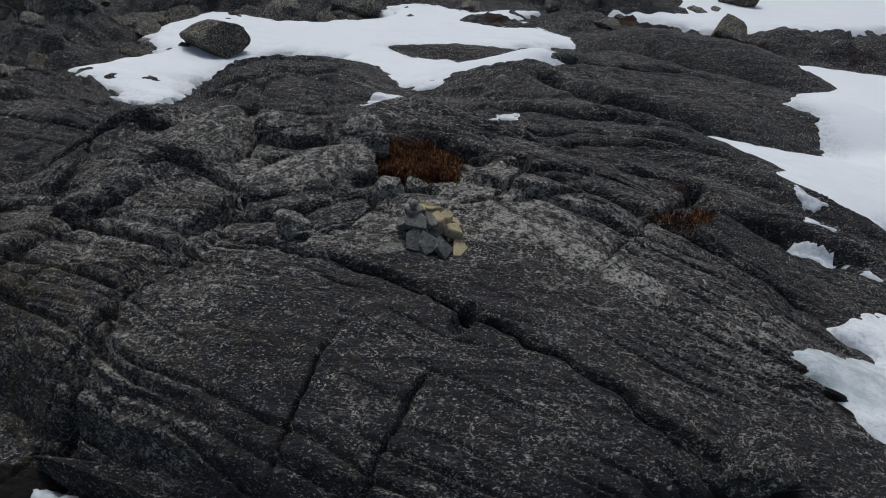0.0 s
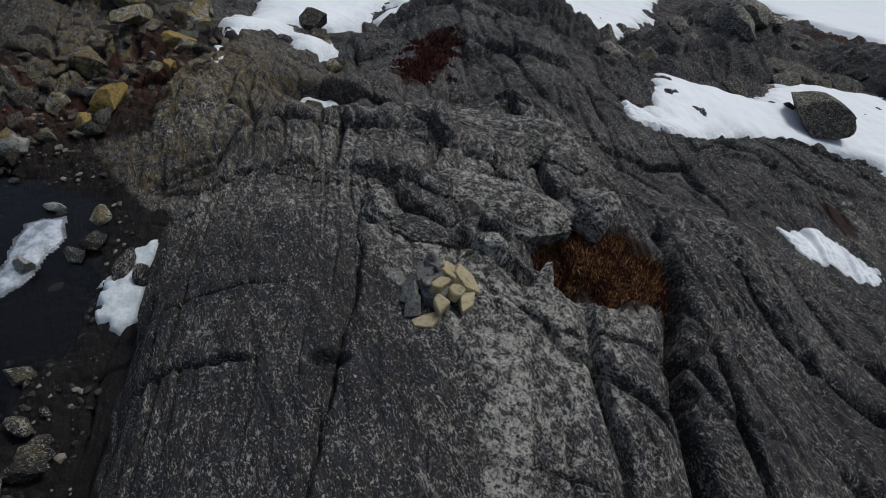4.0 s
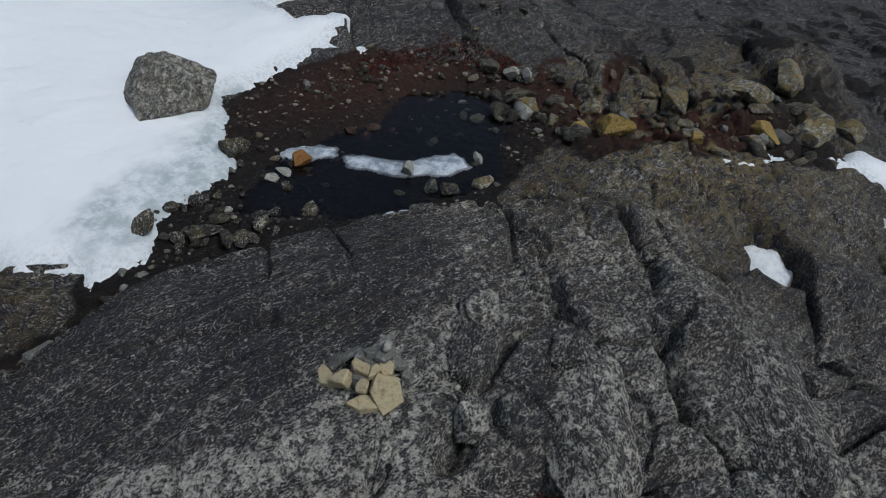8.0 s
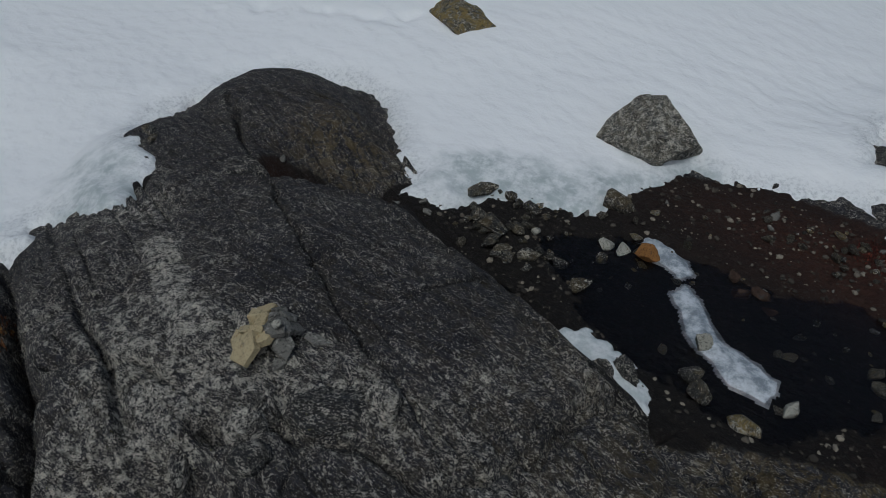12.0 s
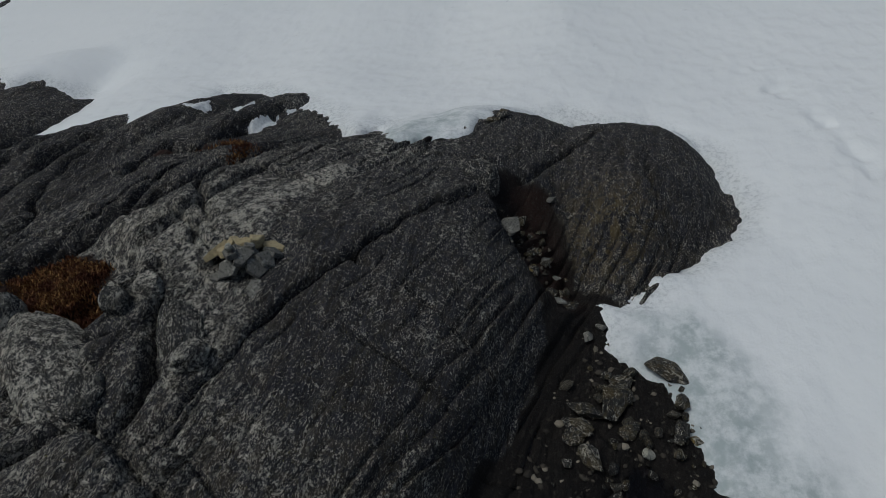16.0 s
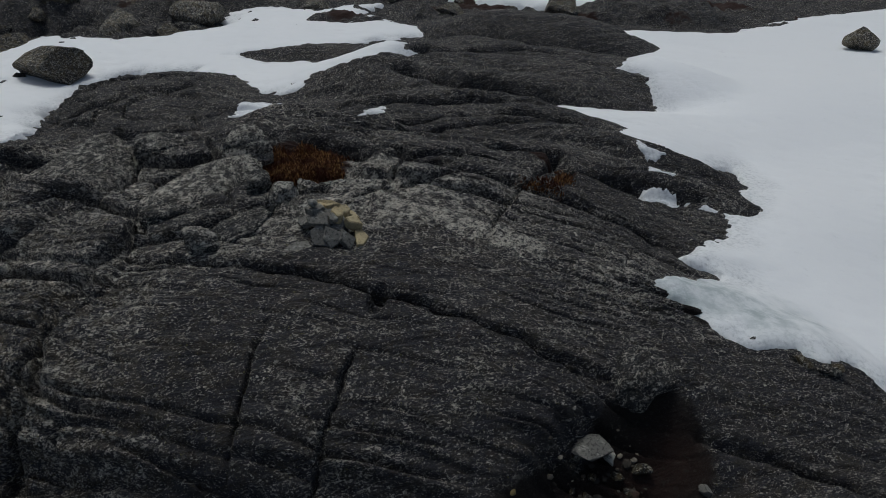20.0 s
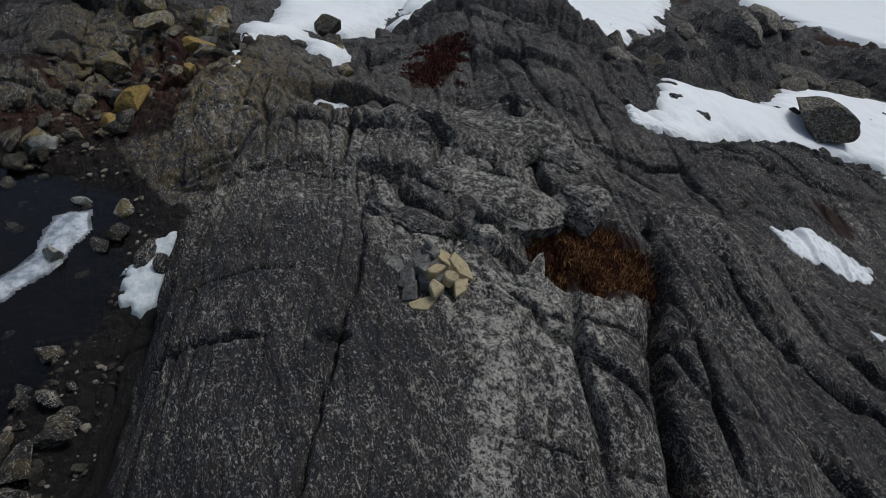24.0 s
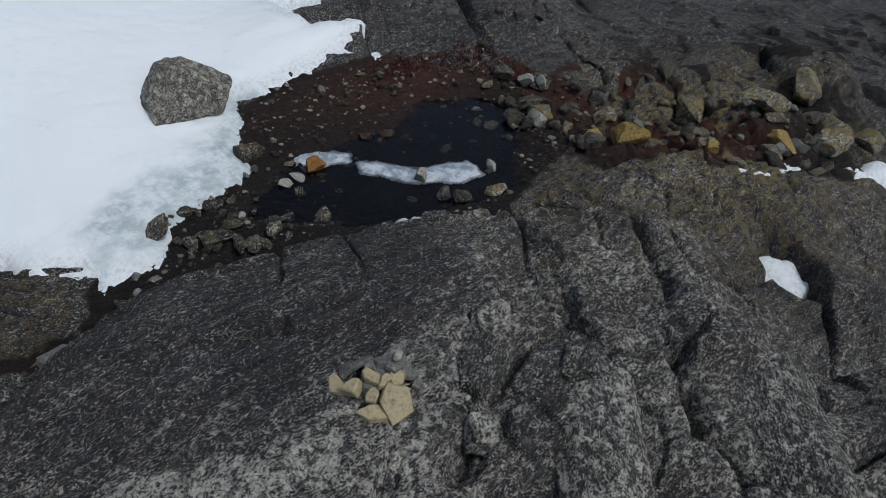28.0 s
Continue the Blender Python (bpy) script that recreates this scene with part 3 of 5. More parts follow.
PALE = stone_material("pale_stone", (0.26, 0.25, 0.21), (0.42, 0.41, 0.36), (0.16, 0.14, 0.1), 0.06)
BUFF = stone_material("buff_slab", (0.32, 0.255, 0.14), (0.50, 0.425, 0.27), (0.34, 0.22, 0.10), 0.03, 0.35)
GREYSLAB = stone_material("grey_slab", (0.11, 0.105, 0.094), (0.23, 0.22, 0.197), (0.32, 0.31, 0.275), 0.07)
BROWN = stone_material("wet_brown_stone", (0.03, 0.018, 0.013), (0.075, 0.045, 0.032), (0.02, 0.013, 0.01), 0.05)
OCHRE = stone_material("ochre_lichen_stone", (0.25, 0.17, 0.05), (0.42, 0.29, 0.09), (0.12, 0.11, 0.08), 0.08)
RUST = stone_material("rusty_slab", (0.22, 0.10, 0.03), (0.34, 0.17, 0.055), (0.12, 0.06, 0.03), 0.05)

sm = Mat("snow", 0.65)
dirt = sm.ramp(sm.noise(3.0, 6.0, None, 0.7), 0.62, 0.8, 0.0, 0.35)
edge_dirt = sm.math("MULTIPLY", sm.attr("thin"), sm.ramp(sm.noise(16.0, 5.0, None, 0.7), 0.42, 0.72, 0.15, 0.75))
snow_tone = sm.mix(sm.math("MAXIMUM", dirt, edge_dirt), (0.86, 0.87, 0.88), (0.44, 0.46, 0.48))
# soaked snow, and the shade painted on the foot patch, turn blue-grey
sm.colour(sm.mix(sm.math("MULTIPLY", sm.attr("slush_shade"), sm.ramp(sm.noise(5.0, 5.0, None, 0.65), 0.35, 0.65, 0.3, 1.0)), snow_tone, (0.42, 0.47, 0.48)))
sm.b.inputs["Subsurface Weight"].default_value = 0.0
sm.bump(sm.noise(1.3, 5.0, sm.mapped((1, 1.5, 1), 0.5), 0.6), 0.5, 0.09)
sm.bump(sm.noise(28.0, 5.0, None, 0.7), 0.35, 0.012)
SNOW = sm.m

im = Mat("slush_ice", 0.25, 0.5)
im.colour(im.mix(im.ramp(im.noise(5.0, 5.0, None, 0.7), 0.35, 0.65), (0.22, 0.25, 0.28), (0.6, 0.63, 0.67)))
im.bump(im.noise(9.0, 4.0), 0.3, 0.01)
ICE = im.m

wm = Mat("pool_water", 0.03, 0.5)
wm.colour((0.62, 0.58, 0.57))
wm.b.inputs["Transmission Weight"].default_value, wm.b.inputs["IOR"].default_value = 1.0, 1.33
wm.bump(wm.noise(5.0, 3.0), 0.06, 0.02)
WATER = wm.m


def heath_material(name, dark, mid, tip, dead):
    """Blades from dark to tipped, in patches of living and of dead growth."""
    m = Mat(name, 0.9)
    c = m.mix(m.ramp(m.random_island(), 0.6, 1.0), m.mix(m.random_island(), dark, mid), tip)
    m.colour(m.mix(m.ramp(m.noise(3.2, 4.0, None, 0.65), 0.43, 0.54), m.mix(m.random_island(), dark, dead), c))
    return m.m


def random_island(self):
    return self.n.new("ShaderNodeNewGeometry").outputs["Random Per Island"]


Mat.random_island = random_island
HEATH = heath_material("rusty_heath", (0.07, 0.027, 0.012), (0.27, 0.12, 0.042), (0.42, 0.26, 0.1), (0.12, 0.045, 0.026))
REDHEATH = heath_material("wine_red_heath", (0.035, 0.01, 0.009), (0.14, 0.03, 0.024), (0.2, 0.055, 0.035), (0.07, 0.026, 0.018))

gm = Mat("gravel", 0.85)
gm.colour(gm.mix(gm.ramp(gm.random_island(), 0.55, 1.0), gm.mix(gm.random_island(), (0.022, 0.019, 0.016), (0.1, 0.085, 0.068)), (0.24, 0.21, 0.165)))
GRAVEL = gm.m


def part(name, bm, material, parent=None, label="", smooth=True):
    me = bpy.data.meshes.new(name)
    bm.to_mesh(me)
    bm.free()
    me.materials.append(material)
    if smooth:
        me.polygons.foreach_set("use_smooth", [True] * len(me.polygons))
    ob = new(name, me)
    ob.parent = parent
    return tagged(ob, label)


def slopes(X, Y, Z):
    """The normals of a grid of points."""
    p = np.stack([X, Y, Z], -1)
    n = np.cross(np.gradient(p, axis=1), np.gradient(p, axis=0))
    n /= np.linalg.norm(n, axis=-1, keepdims=True) + 1e-12
    return n * np.sign(n[..., 2:] + 1e-12)


def sheet(name, X, Y, Z, keep, material, attrs, normals=None):
    """A mesh over a grid of points, of the cells in keep."""
    ny, nx = Z.shape
    idx = np.arange(nx * ny).reshape(ny, nx)
    quads = np.stack([idx[:-1, :-1], idx[:-1, 1:], idx[1:, 1:], idx[1:, :-1]], -1)[keep]
    used, faces = np.unique(quads, return_inverse=True)
    faces = faces.reshape(-1, 4)
    co = np.stack([X.ravel(), Y.ravel(), Z.ravel()], -1)[used]
    me = bpy.data.meshes.new(name)
    me.vertices.add(len(co))
    me.vertices.foreach_set("co", co.ravel())
    me.loops.add(faces.size)
    me.loops.foreach_set("vertex_index", faces.ravel().astype(np.int32))
    me.polygons.add(len(faces))
    me.polygons.foreach_set("loop_start", np.arange(0, faces.size, 4, dtype=np.int32))
    me.polygons.foreach_set("use_smooth", np.ones(len(faces), bool))
    me.update(calc_edges=True)
    for key, values in attrs.items():
        me.attributes.new(key, "FLOAT", "POINT").data.foreach_set("value", np.asarray(values, float).ravel()[used])
    if normals is not None:
        me.normals_split_custom_set_from_vertices(normals.reshape(-1, 3)[used])
    me.materials.append(material)
    return new(name, me)


def spread(lo, hi, fine_lo, fine_hi, fine, grow=1.12, most=60.0):
    """Grid lines: close between fine_lo and fine_hi, ever wider outside."""
    mid = list(np.arange(fine_lo, fine_hi + fine / 2, fine))
    for end, sign in ((lo, -1), (hi, 1)):
        gap, at, side = fine, mid[-1] if sign > 0 else mid[0], []
        while sign * (end - at) > 0:
            gap = min(gap * grow, most)
            at += sign * gap
            side.append(at)
        mid = mid + side if sign > 0 else side[::-1] + mid
    return np.array(mid)


# ground and outcrops
# rings round the cairn's rock, ever wider with their distance
reach = [0.01]
while reach[-1] < 1600:
    reach.append(reach[-1] + (0.022 if reach[-1] < 3.6 else 0.0062 * reach[-1] if reach[-1] < 45 else 0.06 * reach[-1]))
round_about = np.linspace(0, -2 * np.pi, 1241)
GX, GY = -0.3 + np.outer(reach, np.cos(round_about)), 4.4 + np.outer(reach, np.sin(round_about))
GX[:, -1], GY[:, -1] = GX[:, 0], GY[:, 0]
GZ = full_height(GX, GY)
OWN = owner(GX, GY)
def blob(cx, cy, r, soft=0.5):
    return 1 - step(r * (1 - soft), r * (1 + soft), np.hypot(GX - cx, GY - cy))


def along_line(pts, half):
    d = np.abs(near_line(GX, GY, pts)[0])
    return 1 - step(half * 0.3, half * 1.4, d + 0.3 * half * pnoise(GX * 2, GY * 2, 91))


rise = np.clip((rock_height(GX, GY) - base_height(GX, GY)) / 0.3, 0, 1)
lichen = 0.14 + 0.2 * step(-0.5, 0.3, boxed(GX, GY, [(-4.5, 4.5), (-0.5, 4.8), (2.2, 4.6), (1.2, 6.4), (-0.1, 7.6), (-1.5, 8.2), (-3.5, 9.0), (-5.0, 7.5)], 1.0, -1.0)) + 0.3 * fbm(GX * 0.6, GY * 0.6, 3, 92)
lichen = np.maximum(lichen, 0.66 * along_line([(0.75, 5.35), (1.2, 5.2), (1.7, 4.9), (2.1, 4.65)], 0.26))
lichen = np.maximum(lichen, 0.66 * along_line([(-1.5, 6.1), (-1.1, 6.6), (-0.6, 6.9)], 0.3))
lichen = np.maximum(lichen, 0.5 * along_line([(0.4, 5.6), (0.0, 5.5), (-0.5, 5.4)], 0.25))
lichen = lichen * (1 - 0.3 * step(3.5, 7.5, np.hypot(GX + 0.5, GY - 5.0)))
lichen = lichen * (1 - 0.6 * step(8, 13, np.hypot(GX + 0.5, GY - 5.0)))
lichen = np.clip(lichen - 0.2 * np.exp(-((np.hypot(GX - 3.9, GY - 1.0) / 1.8) ** 4)), 0, 1)
shore = inside(GX, GY, SHORE)
peat = step(-0.35, 0.3, shore) * (1 - rise)
peat = np.maximum(peat, 0.9 * along_line([(0.8, 1.7), (1.7, 2.0), (2.6, 2.35)], 0.5))
peat = np.maximum(peat, 0.85 * blob(-0.12, 7.15, 0.62))
peat = np.maximum(peat, 0.75 * along_line([(-6.8, 7.8), (-7.8, 8.8), (-9.2, 9.6)], 0.4))
peat = np.maximum(peat, 0.7 * along_line([(3.4, 7.8), (3.7, 7.2), (3.1, 6.3)], 0.15))
peat = np.maximum(peat, 0.8 * along_line([(-6.0, 2.9), (-7.2, 3.2), (-8.0, 3.9), (-9.4, 4.7)], 0.9))
peat = np.maximum(peat, 0.62 * step(22, 24, GY) * step(0.15, 0.45, pnoise(GX * 0.35, GY * 0.35, 93)))
peat = np.maximum(peat, 0.6 * blob(-1.7, 13.6, 0.7))
peat = np.maximum(peat, 0.8 * blob(3.7, 3.75, 0.2))
peat = np.maximum(peat, 0.44 * step(-8.2, -9.2, GX) * step(-3.5, -2.0, GY) * step(7.0, 5.5, GY) * step(0.08, 0.3, fbm(GX * 0.55, GY * 0.9, 3, 94)))
peat = np.maximum(peat, 0.56 * step(-5.9, -6.6, GX) * step(0.0, 0.8, GY) * step(5.0, 4.2, GY) * step(-0.05, 0.25, fbm(GX * 1.1, GY * 1.1, 3, 95)))
# darkens the strip along the whaleback's south foot and the channel
peat = np.maximum(peat, 0.9 * along_line([(-3.4, 3.0), (-2.7, 2.7), (-1.7, 2.4), (-0.9, 2.0), (-0.2, 1.8), (0.5, 1.6), (1.1, 1.5)], 0.36))
rust = np.clip(np.exp(-(((GX + 5.0) / 2.6) ** 2 + ((GY + 0.9) / 0.9) ** 2)) + np.exp(-(((GX + 7.2) / 1.2) ** 2 + ((GY - 1.5) / 1.6) ** 2)) + np.exp(-(((GX + 7.6) / 1.8) ** 2 + ((GY - 3.4) / 1.1) ** 2)) + 0.5 * step(5, 7, GY) + 0.4 * along_line([(1.2, 1.85), (1.9, 2.05), (2.7, 2.3)], 0.3), 0, 1)
ochre = np.clip(np.exp(-(((GX + 7.6) / 3.4) ** 2 + ((GY - 3.6) / 2.2) ** 2)) + 0.4 * np.exp(-(((GX - 2.2) / 0.8) ** 2 + ((GY - 1.3) / 0.6) ** 2)), 0, 1)
ATTRS = {"lichen": lichen, "peat": np.clip(peat, 0, 1), "ochre": ochre, "rust": rust}


def cells_of(mask):
    return mask[:-1, :-1] | mask[:-1, 1:] | mask[1:, 1:] | mask[1:, :-1]


wrap = [np.concatenate([g[:, -3:-1], g, g[:, 1:3]], axis=1) for g in (GX, GY, GZ)]
NORMALS = slopes(*wrap)[:, 2:-2]
CELL = OWN[:-1, :-1]
tagged(sheet("ground", GX, GY, GZ, CELL == 0, BEDROCK, ATTRS, NORMALS),
       "stony tundra ground with dark peat and wet gravel", "ground", kind="structure")
OUTCROPS = [
    "rounded dark gneiss whaleback with fine bedding under the cairn",
    "smooth dark rounded rock knob rising out of the snow",
    "rounded dark end of the whaleback above the snow",
    "long dark bedrock slab with parallel joints",
    "broken dark bedrock blocks with pale lichen",
    "dark layered bedrock ridge with wine-red heath",
    "lower end of a dark layered bedrock ridge",
    "dark rock tongues reaching into the snow field",
    "dark stony rock bank beside the meltwater pool",
    "lichen-yellowed broken rock west of the pool",
]
for k, label in enumerate(OUTCROPS):
    ob = sheet("rock_outcrop", GX, GY, GZ, CELL == k + 1, BEDROCK, ATTRS, NORMALS)
    tagged(ob, label, "rock outcrop", "bedrock outcrops", "structure")

# snow
FIELD = [(60, 30), (30, 27), (21.4, 24.3), (16.6, 21.8), (13.2, 22.4), (11.1, 22.6), (10.2, 20.3), (11.3, 18.9), (8.3, 14.25), (7.75, 13.8), (8.3, 13.3), (8.45, 12.45), (7.0, 11.75), (5.55, 11.95), (5.1, 10.0), (4.65, 8.5), (5.3, 8.1), (6.3, 8.1), (7.8, 8.7), (7.6, 7.9), (7.0, 7.2), (6.38, 6.45), (6.07, 6.45), (5.5, 6.68), (5.95, 6.3), (5.75, 5.95), (5.3, 5.65), (4.35, 4.98), (4.75, 4.95), (4.95, 4.63), (4.0, 4.5), (3.3, 4.25), (3.6, 3.95), (3.8, 3.72), (3.75, 3.5), (4.1, 3.3), (4.7, 3.0), (5.2, 2.7), (5.65, 2.2), (5.7, 1.6), (5.5, 0.6), (4.8, -0.35)]
FIELD += [(3.8, -0.65), (2.76, -0.4), (2.25, 0.1), (1.62, 0.7), (1.15, 1.28), (0.6, 1.2), (0.3, 0.7), (-0.65, 0.4), (-1.3, 0.1), (-1.45, -0.25), (-1.65, -1.05), (-2.0, -1.7), (-2.9, -1.7), (-4.0, -2.0), (-4.85, -1.6), (-4.5, -2.2), (-5.05, -2.55), (-4.3, -3.0), (-4.1, -4.4), (-5.0, -4.0), (-5.2, -4.6), (-6.2, -4.5), (-6.9, -3.9), (-7.1, -3.5), (-7.6, -3.9), (-8.3, -4.0), (-9.2, -3.55), (-10.4, -3.4), (-12, -3.9), (-16, -5.5), (-17, -7.2), (-14, -7.8), (-12, -7.0), (-9.5, -6.7), (-7.8, -6.9), (-7.0, -7.4), (-6.5, -8.6), (-8, -14), (-40, -60), (60, -60)]
BAND = [(-9.0, 16.0), (-7.0, 14.2), (-5.5, 12.9), (-5.2, 12.6), (-5.5, 14.4), (-5.9, 15.6), (-5.4, 18.4), (-4.8, 19.4), (-3.8, 19.1), (-2.6, 18.7), (-1.5, 15.3), (-0.77, 15.0), (-0.05, 14.55), (0.56, 14.4), (1.25, 14.3), (2.45, 14.5), (2.97, 15.0), (3.3, 16.4), (3.7, 18.5), (1.5, 18.3), (-0.3, 19.0), (-1.25, 20.0), (-0.4, 20.2), (1.05, 19.9), (3.77, 21.3), (5.95, 21.4), (5.5, 22.2), (4.2, 23.75), (3.3, 25.4), (4.3, 27.4), (1.6, 26.2), (-0.3, 27.4), (-1.8, 27.2), (-1.7, 24.5), (-3.7, 23.4), (-5.1, 23.4), (-7.8, 24.6), (-9.2, 21.5), (-7.6, 18.6)]
WEST = [(-9.4, 5.2), (-9.7, 5.9), (-10.3, 6.2), (-10.9, 6.7), (-9.2, 6.5), (-8.6, 6.7), (-9.2, 7.1), (-10.3, 7.4), (-11.7, 7.05), (-13.4, 7.6), (-13.1, 8.4), (-14.3, 9.6), (-15.8, 10.7), (-17.5, 12.2), (-18.2, 13.2), (-25, 14), (-26, 10), (-20.5, 9.5), (-18.7, 8.1), (-13.5, 6.4), (-10.8, 5.5)]
WESTFAR = [(-14.5, 10.4), (-17.5, 12.0), (-19.2, 12.5), (-21, 10.4), (-24.6, 9.9), (-29, 14), (-37, 20), (-38, 30), (-31.5, 32.5), (-24, 29.5), (-17, 23), (-13, 17.5)]
FARSNOW = [(4.5, 30), (8, 27.5), (13, 26), (20, 30), (34, 34), (60, 40), (60, 70), (20, 60), (6, 50), (-20, 55), (-40, 40), (-20, 34), (-10, 33), (-2, 34)]
SMALL = {
    "wedge": [(-6.25, 5.4), (-6.5, 5.8), (-6.25, 6.2), (-5.85, 6.25), (-5.6, 6.0), (-5.9, 5.65)],
    "foot": [(-3.0, 3.0), (-2.6, 2.85), (-2.2, 2.76), (-1.8, 2.6), (-1.8, 2.42), (-1.98, 2.28), (-2.3, 2.38), (-2.65, 2.5), (-2.92, 2.75)],
    "strip": [(-1.2, 11.45), (-0.95, 12.2), (-0.5, 12.6), (-0.3, 13.0), (0.1, 12.5), (-0.2, 11.9), (-0.55, 11.4)],
    "crack": [(5.0, 7.22), (5.1, 7.28), (5.3, 7.05), (5.22, 6.98)],
    "cleft": [(4.8, 6.8), (4.95, 6.92), (5.25, 6.75), (5.15, 6.64)],
    "tip": [(5.25, 8.12), (5.4, 8.3), (5.75, 8.05), (5.65, 7.92)],
    "gully": [(-7.7, 4.45), (-7.9, 4.75), (-8.3, 4.8), (-8.15, 4.5)],
    "runnel": [(-6.9, 4.5), (-7.0, 4.7), (-7.4, 4.75), (-7.3, 4.55)],
    "sliver": [(1.2, 10.95), (1.32, 11.25), (1.62, 11.2), (1.55, 10.95)],
    "shelf": [(-6.4, 12.8), (-5.9, 13.3), (-5.2, 13.3), (-5.3, 12.0)],
    "pocket": [(-6.5, 8.3), (-6.2, 8.65), (-5.7, 8.7), (-5.4, 8.3), (-5.9, 8.0)],
}


def snow_sheet(name, outline, xs, ys, deep, ragged, label, kind="", level=None, tears=1.3):
    x, y = np.meshgrid(xs, ys)
    d = inside(x, y, outline) + ragged * fbm(x * tears, y * tears, 4, 101)
    if level:
        ground = level + 0.03 * fbm(x * 2, y * 2, 3, 106)
    elif deep < 0.05:
        ground = np.maximum(full_height(x, y), broad_height(x, y, True) - 0.12)
    elif deep < 0.15:
        ground = broad_height(x, y, True)
    else:
        ground = broad_height(x, y)
    thick = np.where(d > 0, 0.02 + deep * (1 - np.exp(-np.maximum(d, 0) / 0.45)), 0.02 + 1.2 * d)
    z = ground + thick + (0.03 * fbm(x * 0.7, y * 0.7, 3, 103) + 0.012 * fbm(x * 2.4 + y, y * 3.6, 3, 104)) * step(0, 1, d)
    # old footprints
    steps = random.Random(9)
    for k in range(34):
        fx, fy = steps.uniform(3.6, 7.8), steps.gauss(0, 0.16)
        fy += -2.45 + 0.27 * (fx - 4.6)
        r = np.hypot((x - fx) * 0.8, y - fy)
        z = z - steps.uniform(0.015, 0.045) * np.exp(-((r / steps.uniform(0.08, 0.14)) ** 2))
    thin = 1 - step(0.05, 0.5, d)
    # snow soaked by the pool
    soaked = np.abs(near_line(x, y, [(-2.0, -1.3), (-1.6, -0.6), (-1.1, 0.0), (-0.3, 0.3), (0.4, 0.5)])[0])
    soaked = np.minimum(soaked, 0.1 + np.abs(near_line(x, y, [(3.5, 4.25), (4.2, 4.05), (4.6, 3.6)])[0]))
    slush_shade = 1 - step(0.15, 0.95, soaked + 0.35 * fbm(x * 1.6, y * 1.6, 4, 107))
    # foot patch: the whaleback's shade is put into its colour, evenly
    if level and level > -1:
        slush_shade = slush_shade * 0 + 0.8
    ob = sheet(name, x, y, z, cells_of(d > -0.35), SNOW, {"thin": thin, "slush_shade": slush_shade})
    return tagged(ob, label, "snow", "snow patches", kind)


snow_sheet("snow_field", FIELD, spread(-60, 60, -5.5, 8.2, 0.045, 1.03, 2.0), spread(-60, 32, -4.6, 9.0, 0.045, 1.03, 2.0), 0.2, 0.16, "wide wet old snow field with soft footprints", "structure")
snow_sheet("snow_band", BAND, np.arange(-10, 7, 0.09), np.arange(11, 28.5, 0.09), 0.2, 0.3, "long band of white snow between dark outcrops", "structure")
snow_sheet("snow_slope", WEST, np.arange(-25, -7, 0.1), np.arange(4.5, 14, 0.1), 0.25, 0.16, "clean white snow patch behind the ridge", "structure")
snow_sheet("snow_slope", WESTFAR, np.arange(-40, -11, 0.18), np.arange(9, 34, 0.18), 0.3, 0.4, "white snow slope beyond the dark ridge crest", "structure")
snow_sheet("far_snow", FARSNOW, np.arange(-42, 62, 0.5), np.arange(25, 72, 0.5), 0.3, 0.8, "distant snow among dark outcrops", "structure")
for key, pts in SMALL.items():
    px, py = np.array(pts).T
    snow_sheet("snow_patch", pts, np.arange(px.min() - 0.4, px.max() + 0.4, 0.025), np.arange(py.min() - 0.4, py.max() + 0.4, 0.025), {"foot": 0.06, "wedge": 0.1, "crack": 0.02, "strip": 0.045, "cleft": 0.02, "tip": 0.03, "gully": 0.06, "sliver": 0.02, "runnel": 0.06}.get(key, 0.12), 0.1, "small melting snow remnant lying in a rock hollow", level={"foot": -0.84, "wedge": -1.36, "pocket": -2.12}.get(key), tears=4.0)

# meltwater pool
WATER_Z = -0.955
bm = bmesh.new()
bmesh.ops.create_grid(bm, x_segments=60, y_segments=40, size=1)
for v in bm.verts:
    v.co = Vector((-3.0 + 3.6 * v.co.x, 0.9 + 2.2 * v.co.y, WATER_Z))
tagged(part("pool_water", bm, WATER), "still dark meltwater pool over a peaty bed", "water", kind="structure")
ICES = {
    "a": [(-1.67, -0.05), (-2.33, -0.08), (-2.7, 0.45), (-2.6, 0.6), (-2.2, 0.4), (-1.85, 0.15)],
    "b": [(-2.72, 0.72), (-2.95, 0.9), (-3.3, 1.38), (-4.05, 1.65), (-4.0, 2.02), (-3.58, 1.98), (-3.0, 1.5), (-2.64, 0.96)],
}
for pts in ICES.values():
    px, py = np.array(pts).T
    xs, ys = np.arange(px.min() - 0.2, px.max() + 0.2, 0.03), np.arange(py.min() - 0.2, py.max() + 0.2, 0.03)
    x, y = np.meshgrid(xs, ys)
    d = inside(x, y, pts) + 0.05 * fbm(x * 3, y * 3, 3, 111)
    z = WATER_Z + 0.004 + 0.06 * (1 - np.exp(-np.maximum(d, 0) / 0.15)) + 0.3 * np.minimum(d, 0)
    tagged(sheet("ice_strip", x, y, z, cells_of(d > -0.04), ICE, {}), "strip of grey-white melting ice in the pool", "ice", "ice strips in the pool")


def ground_at(x, y):
    return float(full_height(np.array([float(x)]), np.array([float(y)]))[0])


